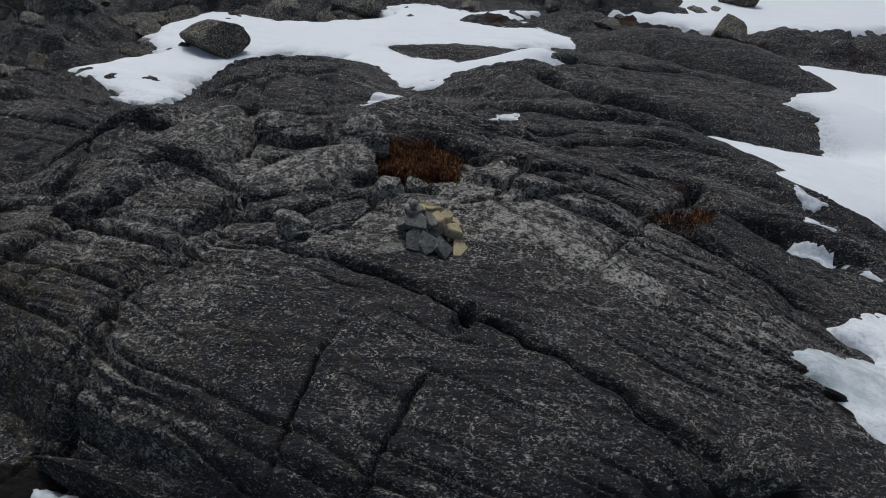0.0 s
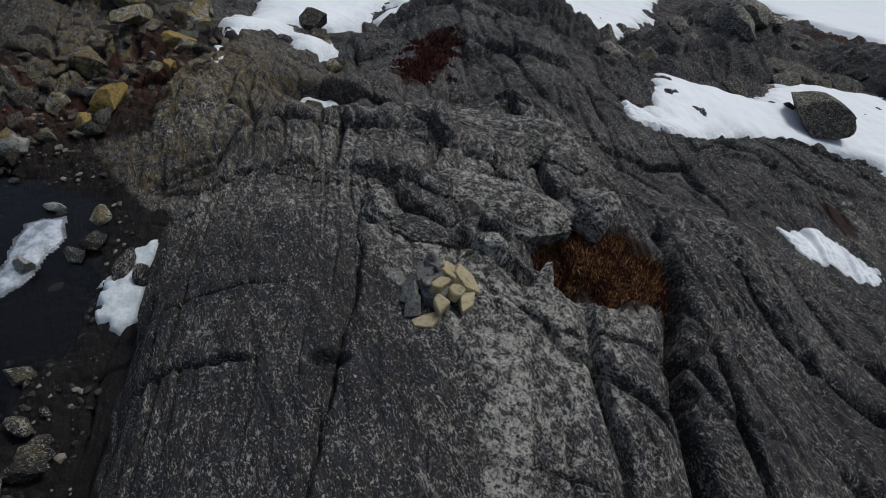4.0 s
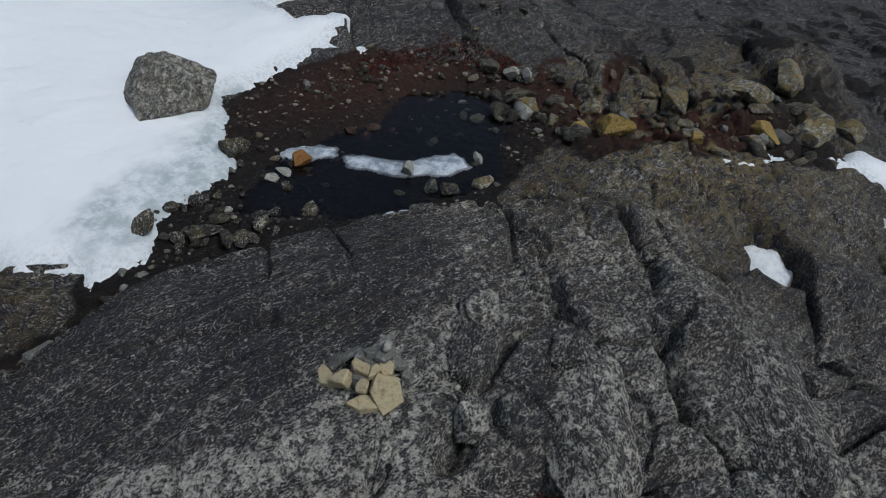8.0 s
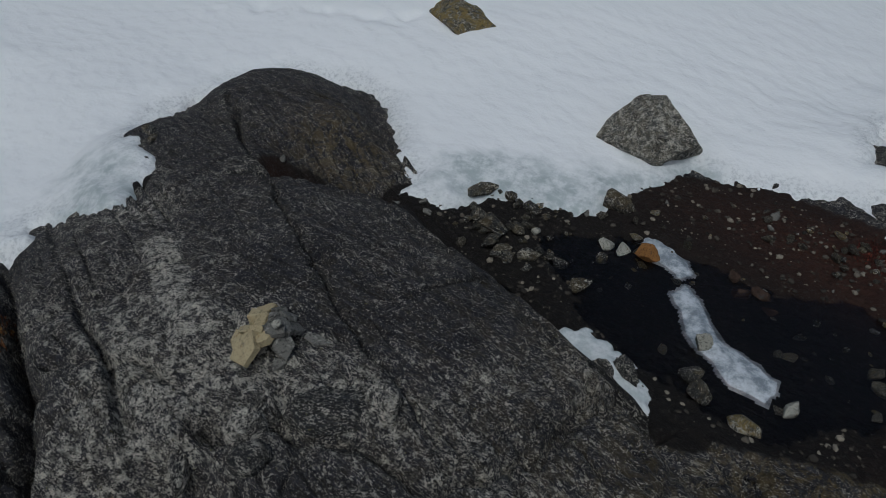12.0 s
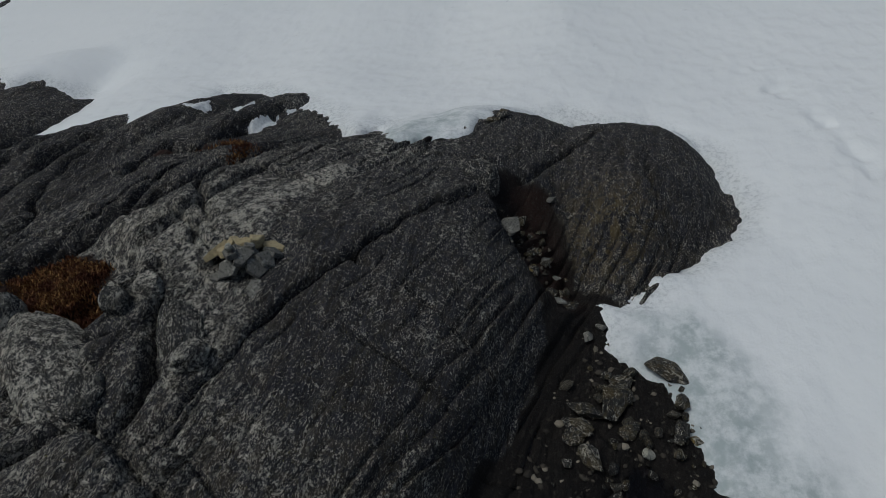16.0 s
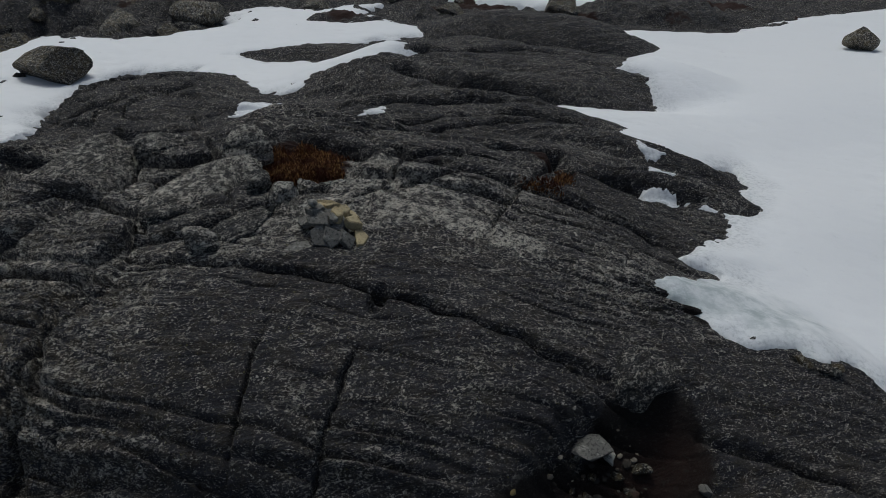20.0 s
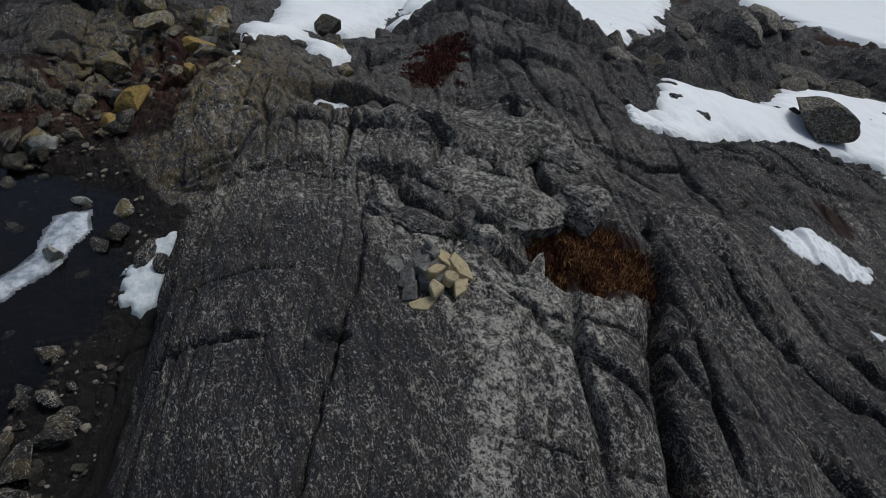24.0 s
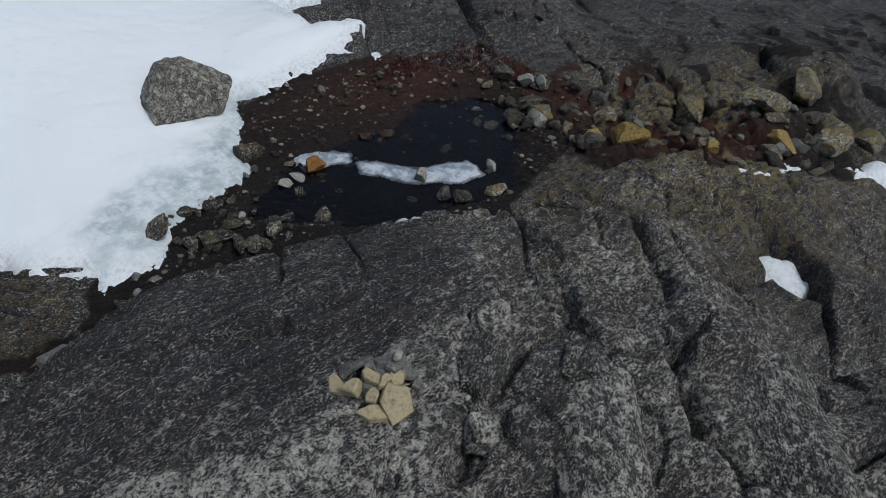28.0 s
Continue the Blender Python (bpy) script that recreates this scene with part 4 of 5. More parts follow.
# loose stones
def stone_mesh(seed, size=(1, 1, 1), cuts=9, level=3, rough=0.1):
    """A worn angular stone about one unit across, its foot at z = 0."""
    rng = random.Random(seed)
    bm = bmesh.new()
    bmesh.ops.create_icosphere(bm, subdivisions=level, radius=0.6)
    planes = []
    for _ in range(cuts):
        n = Vector((rng.uniform(-1, 1), rng.uniform(-1, 1), rng.uniform(-0.6, 1))).normalized()
        planes.append((n, rng.uniform(0.27, 0.44)))
    off = Vector((seed * 7.3, seed * 3.1, 0))
    for v in bm.verts:
        for n, d in planes:
            over = v.co.dot(n) - d
            if over > 0:
                v.co -= n * over * 0.97
        v.co *= 1 + rough * noise.fractal(v.co * 2.6 + off, 0.9, 2.1, 4) + 0.035 * noise.noise(v.co * 8 + off) + 0.02 * noise.noise(v.co * 17 + off)
    for v in bm.verts:
        v.co = Vector((v.co.x * size[0], v.co.y * size[1], v.co.z * size[2]))
    low = min(v.co.z for v in bm.verts)
    for v in bm.verts:
        v.co.z -= low
    return bm


def block_mesh(seed, size, level=5):
    """A block of bedrock worn round, with an uneven pitted skin, its foot at z = 0."""
    bm = bmesh.new()
    bmesh.ops.create_icosphere(bm, subdivisions=level, radius=1)
    rng = random.Random(seed)
    off = Vector((seed * 7.3, seed * 3.1, 0))
    planes = [(Vector((rng.uniform(-1, 1), rng.uniform(-1, 1), rng.uniform(-0.2, 0.7))).normalized(), rng.uniform(0.4, 0.5)) for _ in range(8)]
    scale = max(size[0], size[1])
    for v in bm.verts:
        p = v.co.copy()
        r = (abs(p.x) ** 4.5 + abs(p.y) ** 4.5 + abs(p.z) ** 4) ** (-1 / 4.4)
        p *= 0.5 * r
        p *= 1 + 0.12 * noise.noise(p * 2.2 + off)
        for n, d in planes:
            over = p.dot(n) - d
            if over > 0:
                p -= n * over * 0.85
        q = p * scale
        p *= 1 + 0.045 * noise.fractal(q * 5 + off, 0.8, 2.1, 4) / max(scale, 0.4)
        groove = abs(noise.noise(Vector((q.x * 0.8, q.y * 6.0, q.z * 6.0)) + off))
        p *= 1 - 0.05 * max(0.0, 1 - groove * 9) / max(scale, 0.5)
        v.co = Vector((p.x * size[0], p.y * size[1], p.z * size[2]))
    low = min(v.co.z for v in bm.verts)
    for v in bm.verts:
        v.co.z -= low
    return bm


def stone(name, x, y, size, seed, material, label, category="rock", group="", turn=0.0, sink=0.12, tilt=0.0, level=4, cuts=11, worn=False):
    ob = part(name, block_mesh(seed, size, level) if worn else stone_mesh(seed, size, cuts, level), material)
    ob.data.set_sharp_from_angle(angle=radians(22))
    z = ground_at(x, y)
    ob.matrix_world = pose(x, y, z - sink * size[2], tilt, 0, turn)
    return tagged(ob, label, category, group)


stone("boulder", -1.27, -1.72, (1.7, 1.45, 1.28), 17, BIGSTONE, "large rounded grey boulder with pale lichen on the snow", "boulder", turn=25, level=5, cuts=16, sink=0.2)
stone("boulder", 2.78, -3.05, (1.5, 1.0, 0.75), 12, YELLOW, "small ochre-spotted boulder standing in the snow", "boulder", turn=10, level=4, sink=0.42)
stone("boulder", -6.2, 19.2, (1.85, 1.5, 1.0), 13, STONE, "lone dark rounded boulder beside the snow band", "boulder", turn=20, level=4)
stone("boulder", 19.2, 18.2, (1.4, 1.0, 0.8), 14, STONE, "lone dark boulder far out on the snow field", "boulder", turn=20, level=3, sink=-0.1)
stone("boulder", 14.3, 32.6, (2.2, 1.6, 2.0), 16, STONE, "tall dark boulder far off beside the snow", "boulder", turn=20, level=3, sink=0.1)
stone("boulder", 3.8, -4.2, (1.0, 0.65, 0.5), 15, STONE, "low dark boulder half buried in the snow", "boulder", turn=-20, level=3, sink=0.45)

# blocks split from the whaleback west of the heather
LEDGE = (ground_at(-2.1, 2.9) + 0.4 + 0.56) / 0.4
ROUND = (ground_at(-0.8, 7.34) + 0.51) / 0.6
BLOCKS = [
    (-0.8, 7.34, (0.62, 0.58, 0.6), 21, 20, ROUND, "rounded block crusted with white lichen beside the heather"),
    (-1.25, 6.4, (1.75, 0.8, 0.5), 22, 50, 0.74, "long low block covered in white lichen"),
    (-1.19, 5.06, (0.32, 0.28, 0.26), 23, 0, 0.3, "small rounded lichen-spotted block in a joint"),
    (-0.82, 5.35, (0.7, 0.42, 0.26), 24, 25, 0.7, "low rounded dark block behind the cairn"),
    (-0.38, 5.85, (0.36, 0.32, 0.34), 25, 60, 0.25, "dark angular block with white lichen in a gap"),
    (-0.62, 6.05, (0.3, 0.26, 0.26), 26, 10, 0.25, "dark angular block wedged in a gap"),
    (0.0, 6.28, (0.5, 0.16, 0.2), 27, -50, 0.3, "thin pale-edged slab lying beside the heather"),
    (-1.65, 5.85, (0.5, 0.4, 0.3), 28, 30, 0.4, "rounded dark block with pale lichen flecks"),
    (-2.85, 7.3, (1.75, 1.0, 0.5), 29, 42, 0.66, "large rounded dark block with lichen flecks"),
    (-1.85, 7.75, (0.6, 0.5, 0.3), 30, 10, 0.5, "dark worn block in a stepped gap"),
    (-2.1, 2.9, (2.0, 0.22, 0.4), 32, -18, LEDGE, "long narrow dark rock ledge along the foot of the whaleback"),
    (-2.62, 2.62, (0.4, 0.16, 0.3), 33, -35, 0.2, "dark splinter of rock in the snow remnant"),
    (-2.4, 2.75, (0.26, 0.16, 0.26), 34, -15, 0.2, "dark splinter of rock in the snow remnant"),
    (2.55, 2.95, (0.6, 0.5, 0.4), 31, 20, 0.75, "bulging dark rock beside the rubble hollow"),
]
for x, y, size, seed, turn, sink, label in BLOCKS:
    stone("rock_block", x, y, size, seed, WHITEBLOCK if "white" in label else LEDGEROCK if "ledge" in label else DARKBLOCK if "dark" in label else BEDBLOCK, label, "rock", "blocks of the whaleback", turn, sink, level=5, worn=True)

# boulders on the far side of the snow band
FAR = random.Random(21)
for k in range(76):
    x, y = (FAR.uniform(-15, -7.0), FAR.uniform(15.0, 25.5)) if k < 40 else (FAR.uniform(-9, 14), FAR.uniform(24.0, 31.0))
    s = 0.5 + 1.5 * FAR.random() ** 2
    if float(inside(np.array([x]), np.array([y]), BAND)[0]) < 0.4 and float(inside(np.array([x]), np.array([y]), WEST)[0]) < 0.3:
        stone("boulder", x, y, (s, s * FAR.uniform(0.6, 0.9), s * FAR.uniform(0.45, 0.75)), 400 + k, FARSTONE, "dark worn boulder among bare outcrops", "boulder", "distant boulders", FAR.uniform(0, 360), 0.42, level=3, cuts=10)

# rocks beyond the south-west bank
for k, (x, y, s) in enumerate(((-4.9, -8.2, 0.8), (-5.6, -8.6, 0.6), (-7.3, -4.4, 0.7), (-8.9, -5.0, 0.35), (-9.9, -4.3, 0.5), (-10.4, -5.3, 0.3), (-9.4, -5.6, 0.25))):
    stone("boulder", x, y, (s, s * 0.7, s * 0.5), 460 + k, FARSTONE, "dark worn boulder melting out of the snow", "boulder", "boulders in the snow lane", k * 71, -0.1 if y < -4.2 else 0.2, level=3, cuts=10)

# stones of the pool and its shore
SHORE_STONES = [
    (-3.2, 1.6, (0.24, 0.19, 0.32), PALE, "pale stone standing in the pool ice"),
    (-4.27, 1.98, (0.28, 0.18, 0.15), PALE, "pale rounded stone in the pool"),
    (-3.9, 2.45, (0.34, 0.28, 0.2), YELLOW, "lichen-spotted stone at the pool's edge"),
    (-3.2, 2.12, (0.3, 0.26, 0.2), STONE, "dark wet stone lying in the pool"),
    (-3.37, 2.38, (0.32, 0.24, 0.2), STONE, "dark wet stone lying in the pool"),
    (-1.58, 0.57, (0.22, 0.2, 0.17), PALE, "pale angular stone by the rusty slab"),
    (-1.62, 0.86, (0.2, 0.17, 0.13), STONE, "small grey stone by the rusty slab"),
    (-1.8, 0.5, (0.34, 0.2, 0.08), PALE, "thin pale flake of split rock"),
    (-1.37, -0.15, (0.5, 0.4, 0.32), STONE, "grey lichen-flecked stone at the snow's edge"),
    (0.31, 0.72, (0.5, 0.32, 0.2), STONE, "flat dark stone melting out of the snow"),
    (-0.11, 0.57, (0.2, 0.16, 0.14), STONE, "small dark stone at the snow's edge"),
    (-0.47, 0.62, (0.24, 0.2, 0.16), STONE, "small dark stone at the snow's edge"),
    (0.44, 0.17, (0.16, 0.1, 0.12), STONE, "small dark stone on the snow"),
    (-0.75, 0.05, (0.1, 0.08, 0.07), STONE, "small dark stone on the snow"),
    (1.75, 0.15, (0.1, 0.08, 0.08), STONE, "small dark stone on the snow"),
    (-6.32, 2.86, (0.62, 0.5, 0.4), OCHRE, "bright ochre-stained boulder on peaty ground"),
    (-5.95, 2.5, (0.36, 0.28, 0.26), OCHRE, "ochre-stained angular stone on peaty ground"),
    (-8.4, 2.65, (0.6, 0.5, 0.42), YELLOW, "boulder covered in greenish-yellow lichen"),
    (-9.15, 3.6, (0.75, 0.6, 0.42), YELLOW, "wide rock yellowed by lichen"),
    (-9.9, 4.6, (1.1, 0.8, 0.5), YELLOW, "broken rock yellowed by lichen"),
    (-5.6, 1.65, (0.4, 0.22, 0.28), PALE, "pale split rock on the pool's west shore"),
    (-5.9, 1.2, (0.42, 0.3, 0.24), STONE, "grey lichen-flecked rock on the shore"),
    (-6.6, 0.75, (0.5, 0.4, 0.25), STONE, "grey lichen-flecked rock on the shore"),
    (-6.2, 0.25, (0.45, 0.3, 0.22), STONE, "grey lichen-flecked rock on the shore"),
    (-3.6, 0.3, (0.3, 0.2, 0.16), BROWN, "brown drowned stone showing through the pool"),
    (-3.35, 0.42, (0.26, 0.2, 0.15), BROWN, "brown drowned stone showing through the pool"),
    (-3.2, 0.2, (0.2, 0.17, 0.15), BROWN, "brown drowned stone showing through the pool"),
    (-3.75, 0.5, (0.2, 0.14, 0.13), BROWN, "brown drowned stone showing through the pool"),
    (-0.35, 1.55, (0.42, 0.16, 0.2), STONE, "upright flake of dark rock below the whaleback"),
    (-0.6, 1.66, (0.26, 0.22, 0.15), STONE, "grey wet stone in the dark channel"),
    (-0.9, 1.5, (0.3, 0.22, 0.14), STONE, "grey wet stone in the dark channel"),
    (0.1, 1.15, (0.26, 0.2, 0.14), STONE, "grey wet stone in the dark channel"),
    (-1.2, 1.25, (0.24, 0.18, 0.12), STONE, "grey wet stone in the dark channel"),
    (-1.6, 1.5, (0.4, 0.25, 0.14), STONE, "dark stone under shallow water"),
    (-6.6, 2.2, (0.34, 0.3, 0.3), YELLOW, "lichen-greened angular stone on peaty ground"),
    (-7.15, 3.84, (0.3, 0.26, 0.26), OCHRE, "small ochre-crusted stone on peaty ground"),
    (-8.9, 4.1, (0.9, 0.35, 0.3), OCHRE, "long ochre-streaked rock beside the gully"),
    (-9.5, 4.65, (0.8, 0.55, 0.4), YELLOW, "broken rock yellowed by lichen"),
    (-10.7, 3.6, (0.9, 0.7, 0.6), YELLOW, "upright rock greened by lichen"),
    (-10.7, 5.0, (0.5, 0.4, 0.35), YELLOW, "broken rock yellowed by lichen"),
    (-6.4, 0.6, (0.34, 0.26, 0.28), PALE, "pale split stone among dark gravel"),
    (-6.5, 0.85, (0.3, 0.2, 0.26), PALE, "pale split stone among dark gravel"),
    (-5.75, 1.5, (0.5, 0.36, 0.34), YELLOW, "ochre-spotted rock at the pool's edge"),
    (-0.19, 1.25, (0.42, 0.34, 0.14), STONE, "broad dark stone sunk in the channel"),
    (-0.55, 1.63, (0.3, 0.24, 0.15), STONE, "grey rounded stone in the dark channel"),
    (-0.5, 1.1, (0.24, 0.18, 0.1), STONE, "grey rounded stone in the dark channel"),
    (-0.7, 0.95, (0.16, 0.14, 0.1), PALE, "pale flecked stone in the dark channel"),
    (0.85, 1.35, (0.14, 0.1, 0.08), GREYSLAB, "small grey stone below the rubble gully"),
    (0.7, 1.5, (0.18, 0.12, 0.08), GREYSLAB, "small grey stone below the rubble gully"),
    (4.0, 3.3, (0.16, 0.12, 0.1), STONE, "small dark stone at the snow field's edge"),
    (4.35, 2.95, (0.2, 0.14, 0.1), STONE, "small dark stone at the snow field's edge"),
    (4.55, 2.8, (0.26, 0.16, 0.12), STONE, "dark stone melting out of the snow"),
    (-3.6, 9.45, (0.3, 0.2, 0.14), GREYSLAB, "grey flake lying in a rock gully"),
    (-3.35, 9.75, (0.16, 0.13, 0.12), PALE, "small pale stone lying in a rock gully"),
    (-3.45, 10.1, (0.34, 0.12, 0.1), STONE, "dark splinter lying in a rock gully"),
    (-12.3, 7.8, (0.7, 0.5, 0.5), STONE, "dark upright rock in the snow"),
    (-11.2, 7.55, (0.6, 0.42, 0.4), STONE, "dark angular rock at the snow's edge"),
    (-10.5, 7.4, (0.5, 0.36, 0.3), STONE, "dark angular rock at the snow's edge"),
    (-10.0, 7.25, (0.34, 0.26, 0.2), YELLOW, "small lichen-spotted stone at the snow's edge"),
    (-8.3, 6.9, (0.5, 0.35, 0.3), YELLOW, "small ochre stone beside the snow"),
]
for k, (x, y, size, material, label) in enumerate(SHORE_STONES):
    stone("stone", x, y, size, 60 + k, material, label, "stone", "stones round the pool", turn=(k * 67) % 360, sink=0.3 if material == BROWN else 0.15)
stone("rusty_slab", -2.13, 0.5, (0.4, 0.26, 0.24), 45, RUST, "rust-orange split slab lying in the pool", "stone", "stones round the pool", 25, 0.05, cuts=12)

# rubble in the hollow by the knob
RUBBLE = [(1.95, 2.5, 0.42, GREYSLAB), (2.15, 2.48, 0.2, PALE), (2.3, 2.2, 0.16, BROWN), (2.05, 2.15, 0.18, STONE), (2.2, 2.36, 0.14, STONE), (1.95, 2.0, 0.14, GREYSLAB), (2.4, 2.1, 0.12, STONE), (1.6, 2.15, 0.2, STONE), (1.45, 1.9, 0.2, STONE), (1.25, 1.95, 0.18, STONE), (1.15, 1.7, 0.22, STONE), (1.6, 1.75, 0.16, STONE), (1.8, 1.85, 0.12, GREYSLAB), (2.45, 2.35, 0.2, STONE), (1.0, 1.85, 0.16, GREYSLAB)]
for k, (x, y, s, material) in enumerate(RUBBLE):
    stone("stone", x, y, (s, s * 0.75, s * 0.45), 130 + k, material, "angular stone lying in the dark rubble hollow", "stone", "rubble in the hollow", (k * 83) % 360, 0.05, level=2)

# small stones strewn over the wet ground
rng = random.Random(5)
kinds = []
for k in range(9):
    me = bpy.data.meshes.new("stone")
    bm = stone_mesh(200 + k, (1.3, rng.uniform(0.7, 1.1), rng.uniform(0.5, 0.9)), 14, 3)
    bm.to_mesh(me)
    bm.free()
    me.polygons.foreach_set("use_smooth", [True] * len(me.polygons))
    me.set_sharp_from_angle(angle=radians(22))
    me.materials.append((STONE, STONE, STONE, STONE, GREYSLAB, YELLOW, YELLOW, STONE, YELLOW)[k])
    kinds.append(me)
spots = [(-3.9, -1.1, 1.6, 0.45, 50, 0.12, 7), (-6.0, -0.3, 0.8, 0.8, 34, 0.16, 7), (-0.6, 1.2, 1.2, 0.5, 48, 0.11, 3), (-7.2, 2.4, 1.3, 1.1, 120, 0.3, 11), (-5.6, 1.4, 0.6, 1.0, 50, 0.22, 9), (-2.3, 0.2, 0.9, 0.7, 26, 0.12, 6), (-4.4, 1.0, 1.0, 0.9, 30, 0.12, 6), (-8.6, 4.0, 1.6, 0.8, 70, 0.34, 11), (1.9, 2.1, 0.5, 0.45, 26, 0.1, 6), (-0.3, 0.6, 1.0, 0.25, 24, 0.1, 6), (-7.5, -1.6, 1.5, 0.8, 30, 0.2, 8)]
kinds += [kinds[6], kinds[8]]
small_co, small_faces, small_kind, start = [], [], [], 0
shapes = [(np.array([v.co[:] for v in me.vertices]), np.array([f.vertices[:] for f in me.polygons])) for me in kinds]
for cx, cy, rx, ry, count, most, variety in spots:
    for _ in range(count):
        x, y = cx + rx * rng.gauss(0, 0.6), cy + ry * rng.gauss(0, 0.6)
        s = 0.04 + most * rng.random() ** 2.2
        k = rng.randrange(variety)
        place = pose(x, y, ground_at(x, y) - 0.12 * s, rng.uniform(-12, 12), rng.uniform(-12, 12), rng.uniform(0, 360)) @ Matrix.Scale(s, 4)
        if s > 0.115:
            ob = new("stone", kinds[k])
            ob.matrix_world = place
            tagged(ob, "ochre-spotted weathered stone on the wet peaty ground" if kinds[k].materials[0] == YELLOW else "small weathered stone on the wet peaty ground", "stone", "stones on the peat")
        else:
            m4 = np.array(place)
            small_co.append(shapes[k][0] @ m4[:3, :3].T + m4[:3, 3])
            small_faces.append(shapes[k][1] + start)
            small_kind += [(STONE, GREYSLAB, YELLOW).index(kinds[k].materials[0])] * len(shapes[k][1])
            start += len(shapes[k][0])
me = bpy.data.meshes.new("pebbles")
me.from_pydata(np.concatenate(small_co).tolist(), [], np.concatenate(small_faces).tolist())
for material in (STONE, GREYSLAB, YELLOW):
    me.materials.append(material)
me.polygons.foreach_set("material_index", small_kind)
me.polygons.foreach_set("use_smooth", [True] * len(me.polygons))
tagged(new("pebbles", me), "small grey and ochre pebbles strewn over wet peat", "pebbles", kind="stuff")


# the cairn
def slab_mesh(seed, wide, long, thick):
    """A split slab with a broken many-sided outline, uneven faces and chipped edges, lying flat."""
    rng = random.Random(seed)
    bm = bmesh.new()
    n = rng.choice((4, 5, 5, 6))
    ring = []
    for k in range(n):
        a = 2 * math.pi * (k + rng.uniform(-0.32, 0.32)) / n
        c, s = math.cos(a), math.sin(a)
        r = 0.5 / max(abs(c), abs(s)) ** 0.7 * rng.uniform(0.8, 1.08)
        ring.append((c * r * wide, s * r * long))
    tx, ty = rng.uniform(-0.5, 0.5) * thick / wide, rng.uniform(-0.5, 0.5) * thick / long
    top = [bm.verts.new((x * (0.86 + 0.14 * rng.random()), y * (0.86 + 0.14 * rng.random()), thick * 0.5 + tx * x + ty * y)) for x, y in ring]
    low = [bm.verts.new((x, y, -thick * (0.4 + 0.2 * rng.random()))) for x, y in ring]
    bm.faces.new(top)
    bm.faces.new(low[::-1])
    for k in range(n):
        bm.faces.new((low[k], low[(k + 1) % n], top[(k + 1) % n], top[k]))
    bmesh.ops.bevel(bm, geom=list(bm.edges), offset=thick * 0.1, segments=1, affect="EDGES")
    bmesh.ops.triangulate(bm, faces=bm.faces[:])
    for _ in range(3):
        bmesh.ops.subdivide_edges(bm, edges=[e for e in bm.edges if e.calc_length() > 0.03], cuts=1)
        bmesh.ops.triangulate(bm, faces=bm.faces[:])
    off = Vector((seed * 5.1, seed * 2.3, 0))
    for v in bm.verts:
        v.co += 0.008 * noise.noise_vector(v.co * 6 + off) + 0.003 * noise.noise_vector(v.co * 22 + off) + 0.0015 * noise.noise_vector(v.co * 50 + off)
    return bm


CX, CY = 0.1, 5.05
CZ = ground_at(CX, CY) - 0.02
cairn = tagged(new("cairn"), "small stone cairn of buff and grey split slabs on bare rock", "cairn")
cairn.matrix_world = pose(CX, CY, CZ)
# place from the foot's middle, width, length, thickness, bearing and lean of the upper face, spin
BUFF_SLABS = [
    (0.0, 0.27, 0.15, 0.3, 0.4, 0.06, 58, 44, 14), (0.03, 0.03, 0.22, 0.2, 0.12, 0.1, 0, 14, 22), (0.11, 0.12, 0.14, 0.12, 0.16, 0.11, 40, 28, 10), (0.19, -0.03, 0.13, 0.16, 0.25, 0.12, 10, 24, -32),
    (0.25, -0.2, 0.03, 0.24, 0.19, 0.06, 0, 4, 12), (0.16, 0.22, 0.04, 0.34, 0.16, 0.07, 45, 9, 3), (-0.12, 0.15, 0.23, 0.13, 0.17, 0.08, 70, 26, -8), (0.0, 0.13, 0.25, 0.18, 0.09, 0.07, 85, 14, 12),
]
GREY_SLABS = [
    (0.0, 0.0, 0.09, 0.3, 0.3, 0.18, 0, 0, 10), (-0.06, 0.02, 0.19, 0.24, 0.22, 0.1, 0, 3, 40), (0.09, -0.25, 0.1, 0.19, 0.25, 0.05, -50, 46, 0), (-0.02, -0.22, 0.12, 0.21, 0.25, 0.05, -88, 42, 6), (-0.15, -0.15, 0.11, 0.24, 0.26, 0.05, -110, 40, -6),
    (-0.27, 0.08, 0.12, 0.2, 0.26, 0.06, 165, 44, 5), (-0.15, -0.03, 0.24, 0.24, 0.18, 0.06, -130, 18, 15), (-0.17, 0.06, 0.3, 0.2, 0.18, 0.06, 150, 8, -12), (-0.02, -0.06, 0.26, 0.13, 0.1, 0.06, -80, 16, 25),
    (-0.36, -0.26, 0.0, 0.38, 0.28, 0.05, -120, 4, 20), (-0.3, 0.2, 0.02, 0.14, 0.12, 0.06, 140, 6, 0), (0.08, -0.38, 0.0, 0.16, 0.12, 0.05, 0, 4, 40), (-0.05, 0.36, 0.0, 0.12, 0.1, 0.06, 90, 4, 30),
]
for seed, (rows, material) in enumerate(((BUFF_SLABS, BUFF), (GREY_SLABS, GREYSLAB))):
    for k, (x, y, z, wide, long, thick, bearing, lean, spin) in enumerate(rows):
        ob = part("slab", slab_mesh(300 + 40 * seed + k, wide, long, thick), material, cairn, "", False)
        ob.matrix_basis = pose(x, y, 0.86 * z, 0, 0, bearing - 90) @ pose(0, 0, 0, -lean, 0, spin)
peb = part("capstone", stone_mesh(340, (0.1, 0.09, 0.09), 7, 2), PALE, cairn, "small white quartz stone")
peb.matrix_basis = pose(-0.19, 0.05, 0.285)


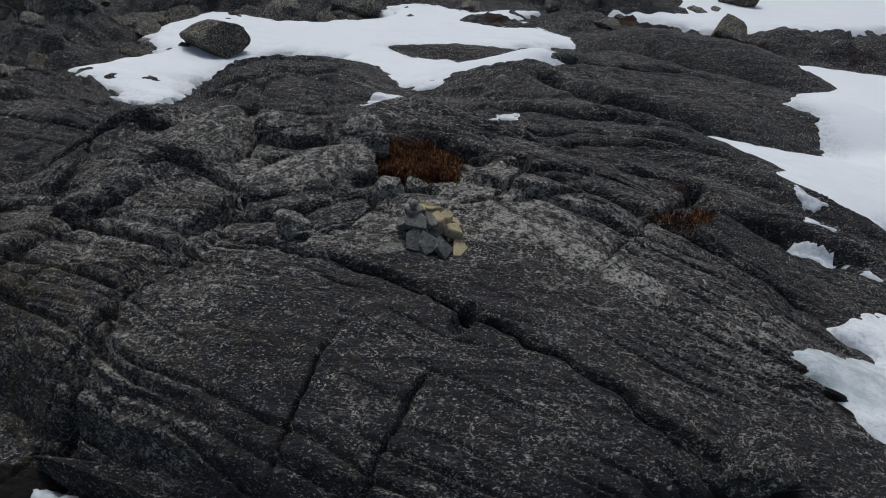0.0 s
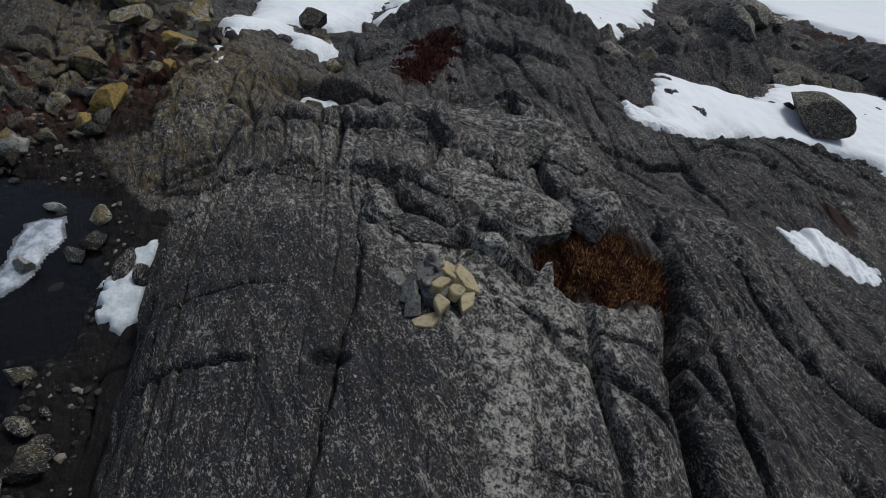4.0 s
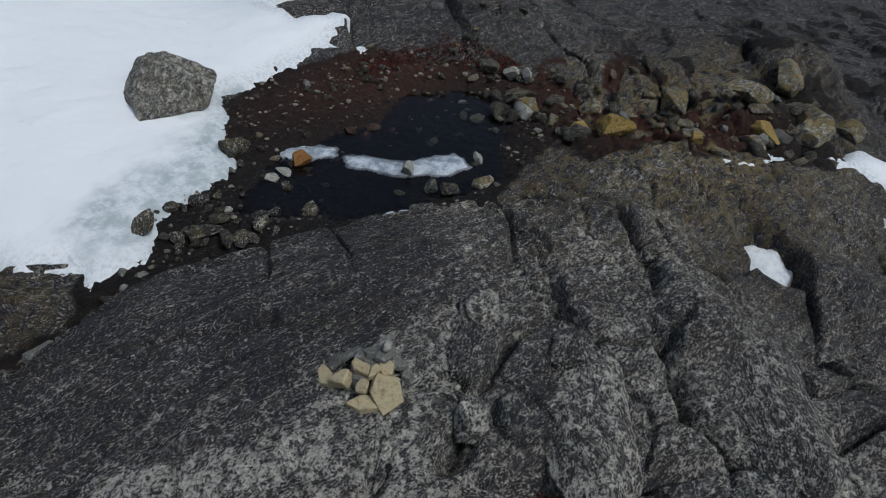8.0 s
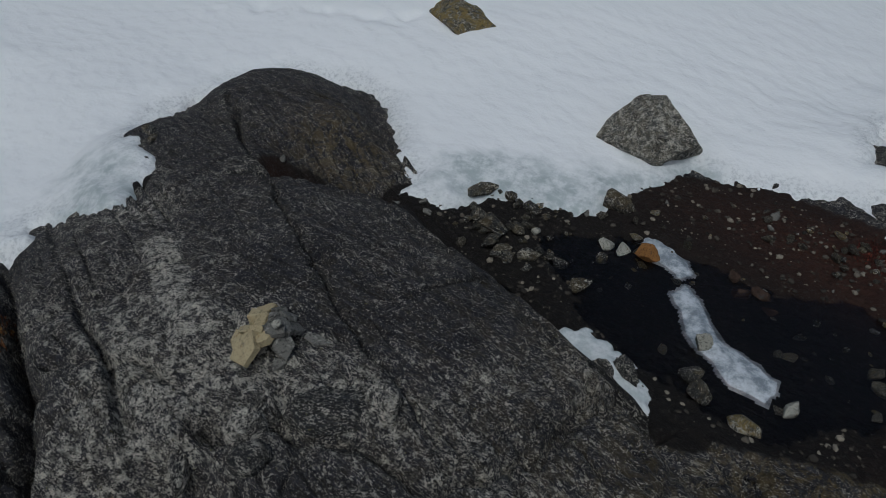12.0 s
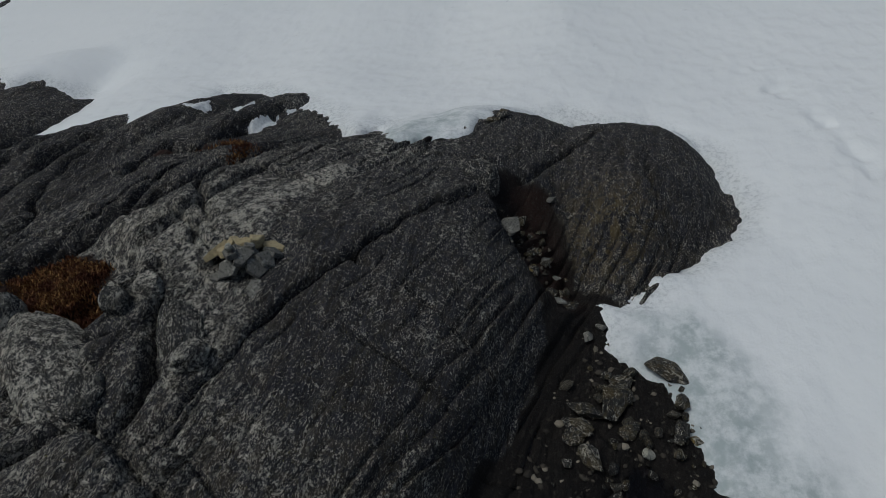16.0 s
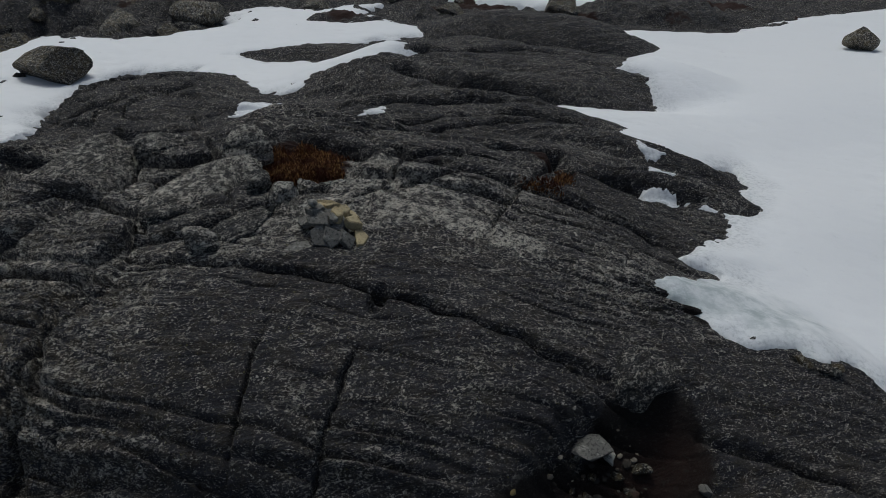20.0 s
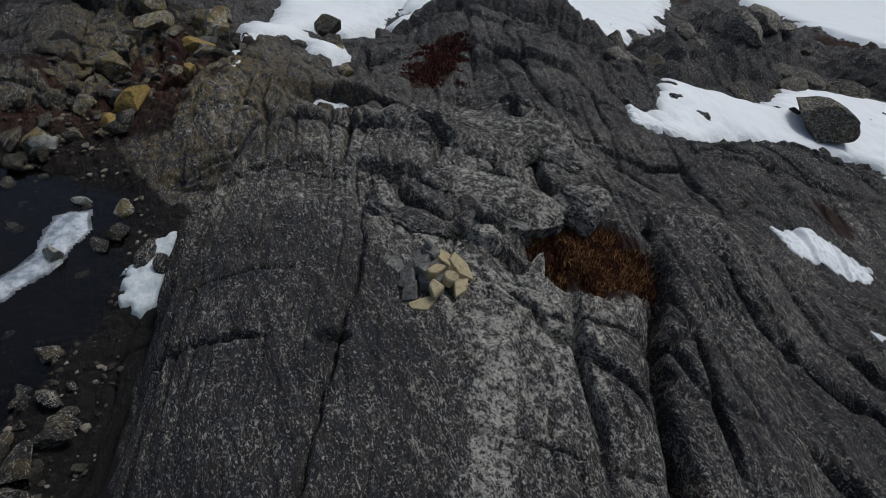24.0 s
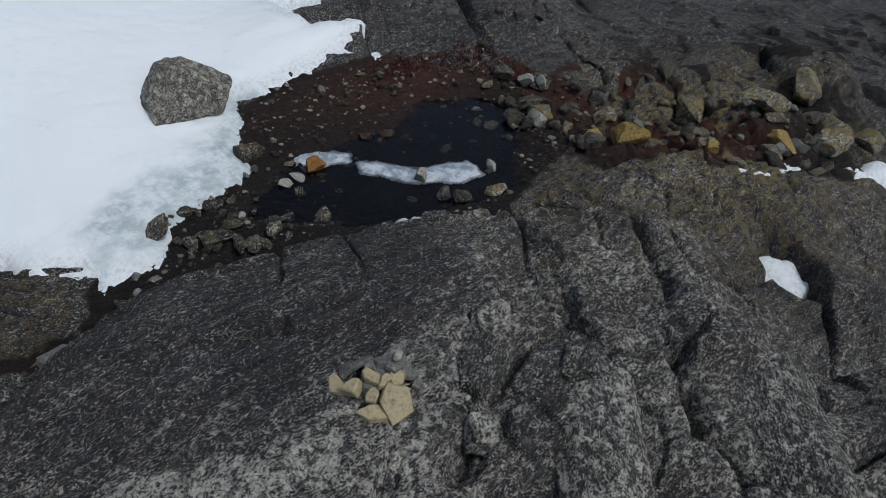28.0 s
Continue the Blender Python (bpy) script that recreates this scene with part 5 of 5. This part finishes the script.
# heath
def tufts(name, places, blades, high, material, label, seed):
    """Many small bent blades as one mesh."""
    rng = np.random.RandomState(seed)
    verts, faces = [], []
    for x, y, z, s in places:
        for _ in range(blades):
            a, lean, h = rng.rand() * 2 * math.pi, rng.rand() * 0.9, high * s * (0.5 + rng.rand())
            bx, by = x + 0.04 * rng.randn(), y + 0.04 * rng.randn()
            c, d, w = math.cos(a), math.sin(a), 0.004 + 0.005 * rng.rand()
            k = len(verts)
            verts += [(bx - d * w, by + c * w, z - 0.01), (bx + d * w, by - c * w, z - 0.01), (bx + c * h * lean * 0.5 + d * w, by + d * h * lean * 0.5 - c * w, z + h * 0.6), (bx + c * h * lean * 0.5 - d * w, by + d * h * lean * 0.5 + c * w, z + h * 0.6), (bx + c * h * lean, by + d * h * lean, z + h)]
            faces += [(k, k + 1, k + 2, k + 3), (k + 3, k + 2, k + 4)]
    me = bpy.data.meshes.new(name)
    me.from_pydata(verts, [], faces)
    me.materials.append(material)
    return tagged(new(name, me), label, "heath", kind="stuff")


def strewn(outline, count, seed, jitter=0.0):
    px, py = np.array(outline).T
    rng = np.random.RandomState(seed)
    x, y = rng.uniform(px.min(), px.max(), count * 4), rng.uniform(py.min(), py.max(), count * 4)
    keep = inside(x, y, outline) + (0.12 + jitter) * pnoise(x * 3, y * 3, 7) > 0
    x, y = x[keep][:count], y[keep][:count]
    z = full_height(x, y)
    return [(a, b, c, 0.6 + 0.7 * d) for a, b, c, d in zip(x, y, z, rng.rand(len(x)))]


tufts("heather", strewn([(-0.75, 6.6), (-0.65, 7.1), (-0.45, 7.5), (-0.1, 7.8), (0.35, 7.75), (0.55, 7.35), (0.25, 6.8), (-0.1, 6.55), (-0.5, 6.5)], 2600, 1, 0.15), 8, 0.034, HEATH, "rust-brown heather and dry moss filling a rock hollow", 2)
tufts("heather", strewn([(2.5, 6.2), (2.75, 6.1), (3.0, 5.95), (3.2, 6.3), (3.55, 6.9), (3.8, 7.3), (3.6, 7.3), (3.3, 6.75), (2.95, 6.25), (2.6, 6.35)], 320, 3), 7, 0.03, HEATH, "rust-brown heather growing along a joint", 4)
tufts("crowberry_heath", strewn([(-6.6, 7.6), (-7.2, 7.55), (-8.2, 8.5), (-9.5, 9.2), (-9.2, 10.1), (-8.2, 9.6), (-7.3, 8.8), (-6.7, 8.2)], 2200, 5, 0.35), 7, 0.03, REDHEATH, "wine-red low heath in a cleft of the ridge", 6)
tufts("crowberry_heath", strewn([(-4.5, -1.55), (-6.3, -0.85), (-6.9, 0.3), (-6.3, 0.5), (-5.6, -0.6), (-4.4, -1.0)], 900, 7), 6, 0.025, REDHEATH, "wine-red low heath on the pool's shore", 8)


# gravel
ico = bmesh.new()
bmesh.ops.create_icosphere(ico, subdivisions=1, radius=0.5)
ico_co = np.array([v.co[:] for v in ico.verts])
ico_tri = np.array([[v.index for v in f.verts] for f in ico.faces])
ico.free()
grit = np.random.RandomState(17)
gravel_spots = strewn([(-0.2, 1.9), (-1.9, 2.3), (-3.4, 2.8), (-5.0, 2.6), (-6.6, 2.2), (-7.2, 0.9), (-6.6, -0.6), (-5.2, -1.6), (-3.2, -1.8), (-1.6, -1.2), (-1.0, -0.1), (0.3, 0.6), (1.0, 1.4)], 2300, 11) + strewn([(1.2, 1.6), (1.5, 2.5), (2.3, 2.7), (2.5, 2.1), (2.0, 1.6)], 160, 12)
gravel_spots = [spot for spot in gravel_spots if spot[2] > WATER_Z + 0.012]
co, tri = [], []
for k, (x, y, z, s) in enumerate(gravel_spots):
    size = 0.018 + 0.085 * grit.rand() ** 2.6
    a = grit.rand() * 6.28
    p = ico_co * (1 + 0.3 * grit.randn(len(ico_co), 1) * 0.6) * np.array([1.0, grit.uniform(0.55, 1.0), grit.uniform(0.35, 0.7)]) * size
    co.append(np.stack([p[:, 0] * math.cos(a) - p[:, 1] * math.sin(a) + x, p[:, 0] * math.sin(a) + p[:, 1] * math.cos(a) + y, p[:, 2] + z + 0.1 * size], -1))
    tri.append(ico_tri + k * len(ico_co))
me = bpy.data.meshes.new("gravel")
me.from_pydata(np.concatenate(co).tolist(), [], np.concatenate(tri).tolist())
me.materials.append(GRAVEL)
tagged(new("gravel", me), "mixed pale and dark gravel on wet peat", "gravel", kind="stuff")
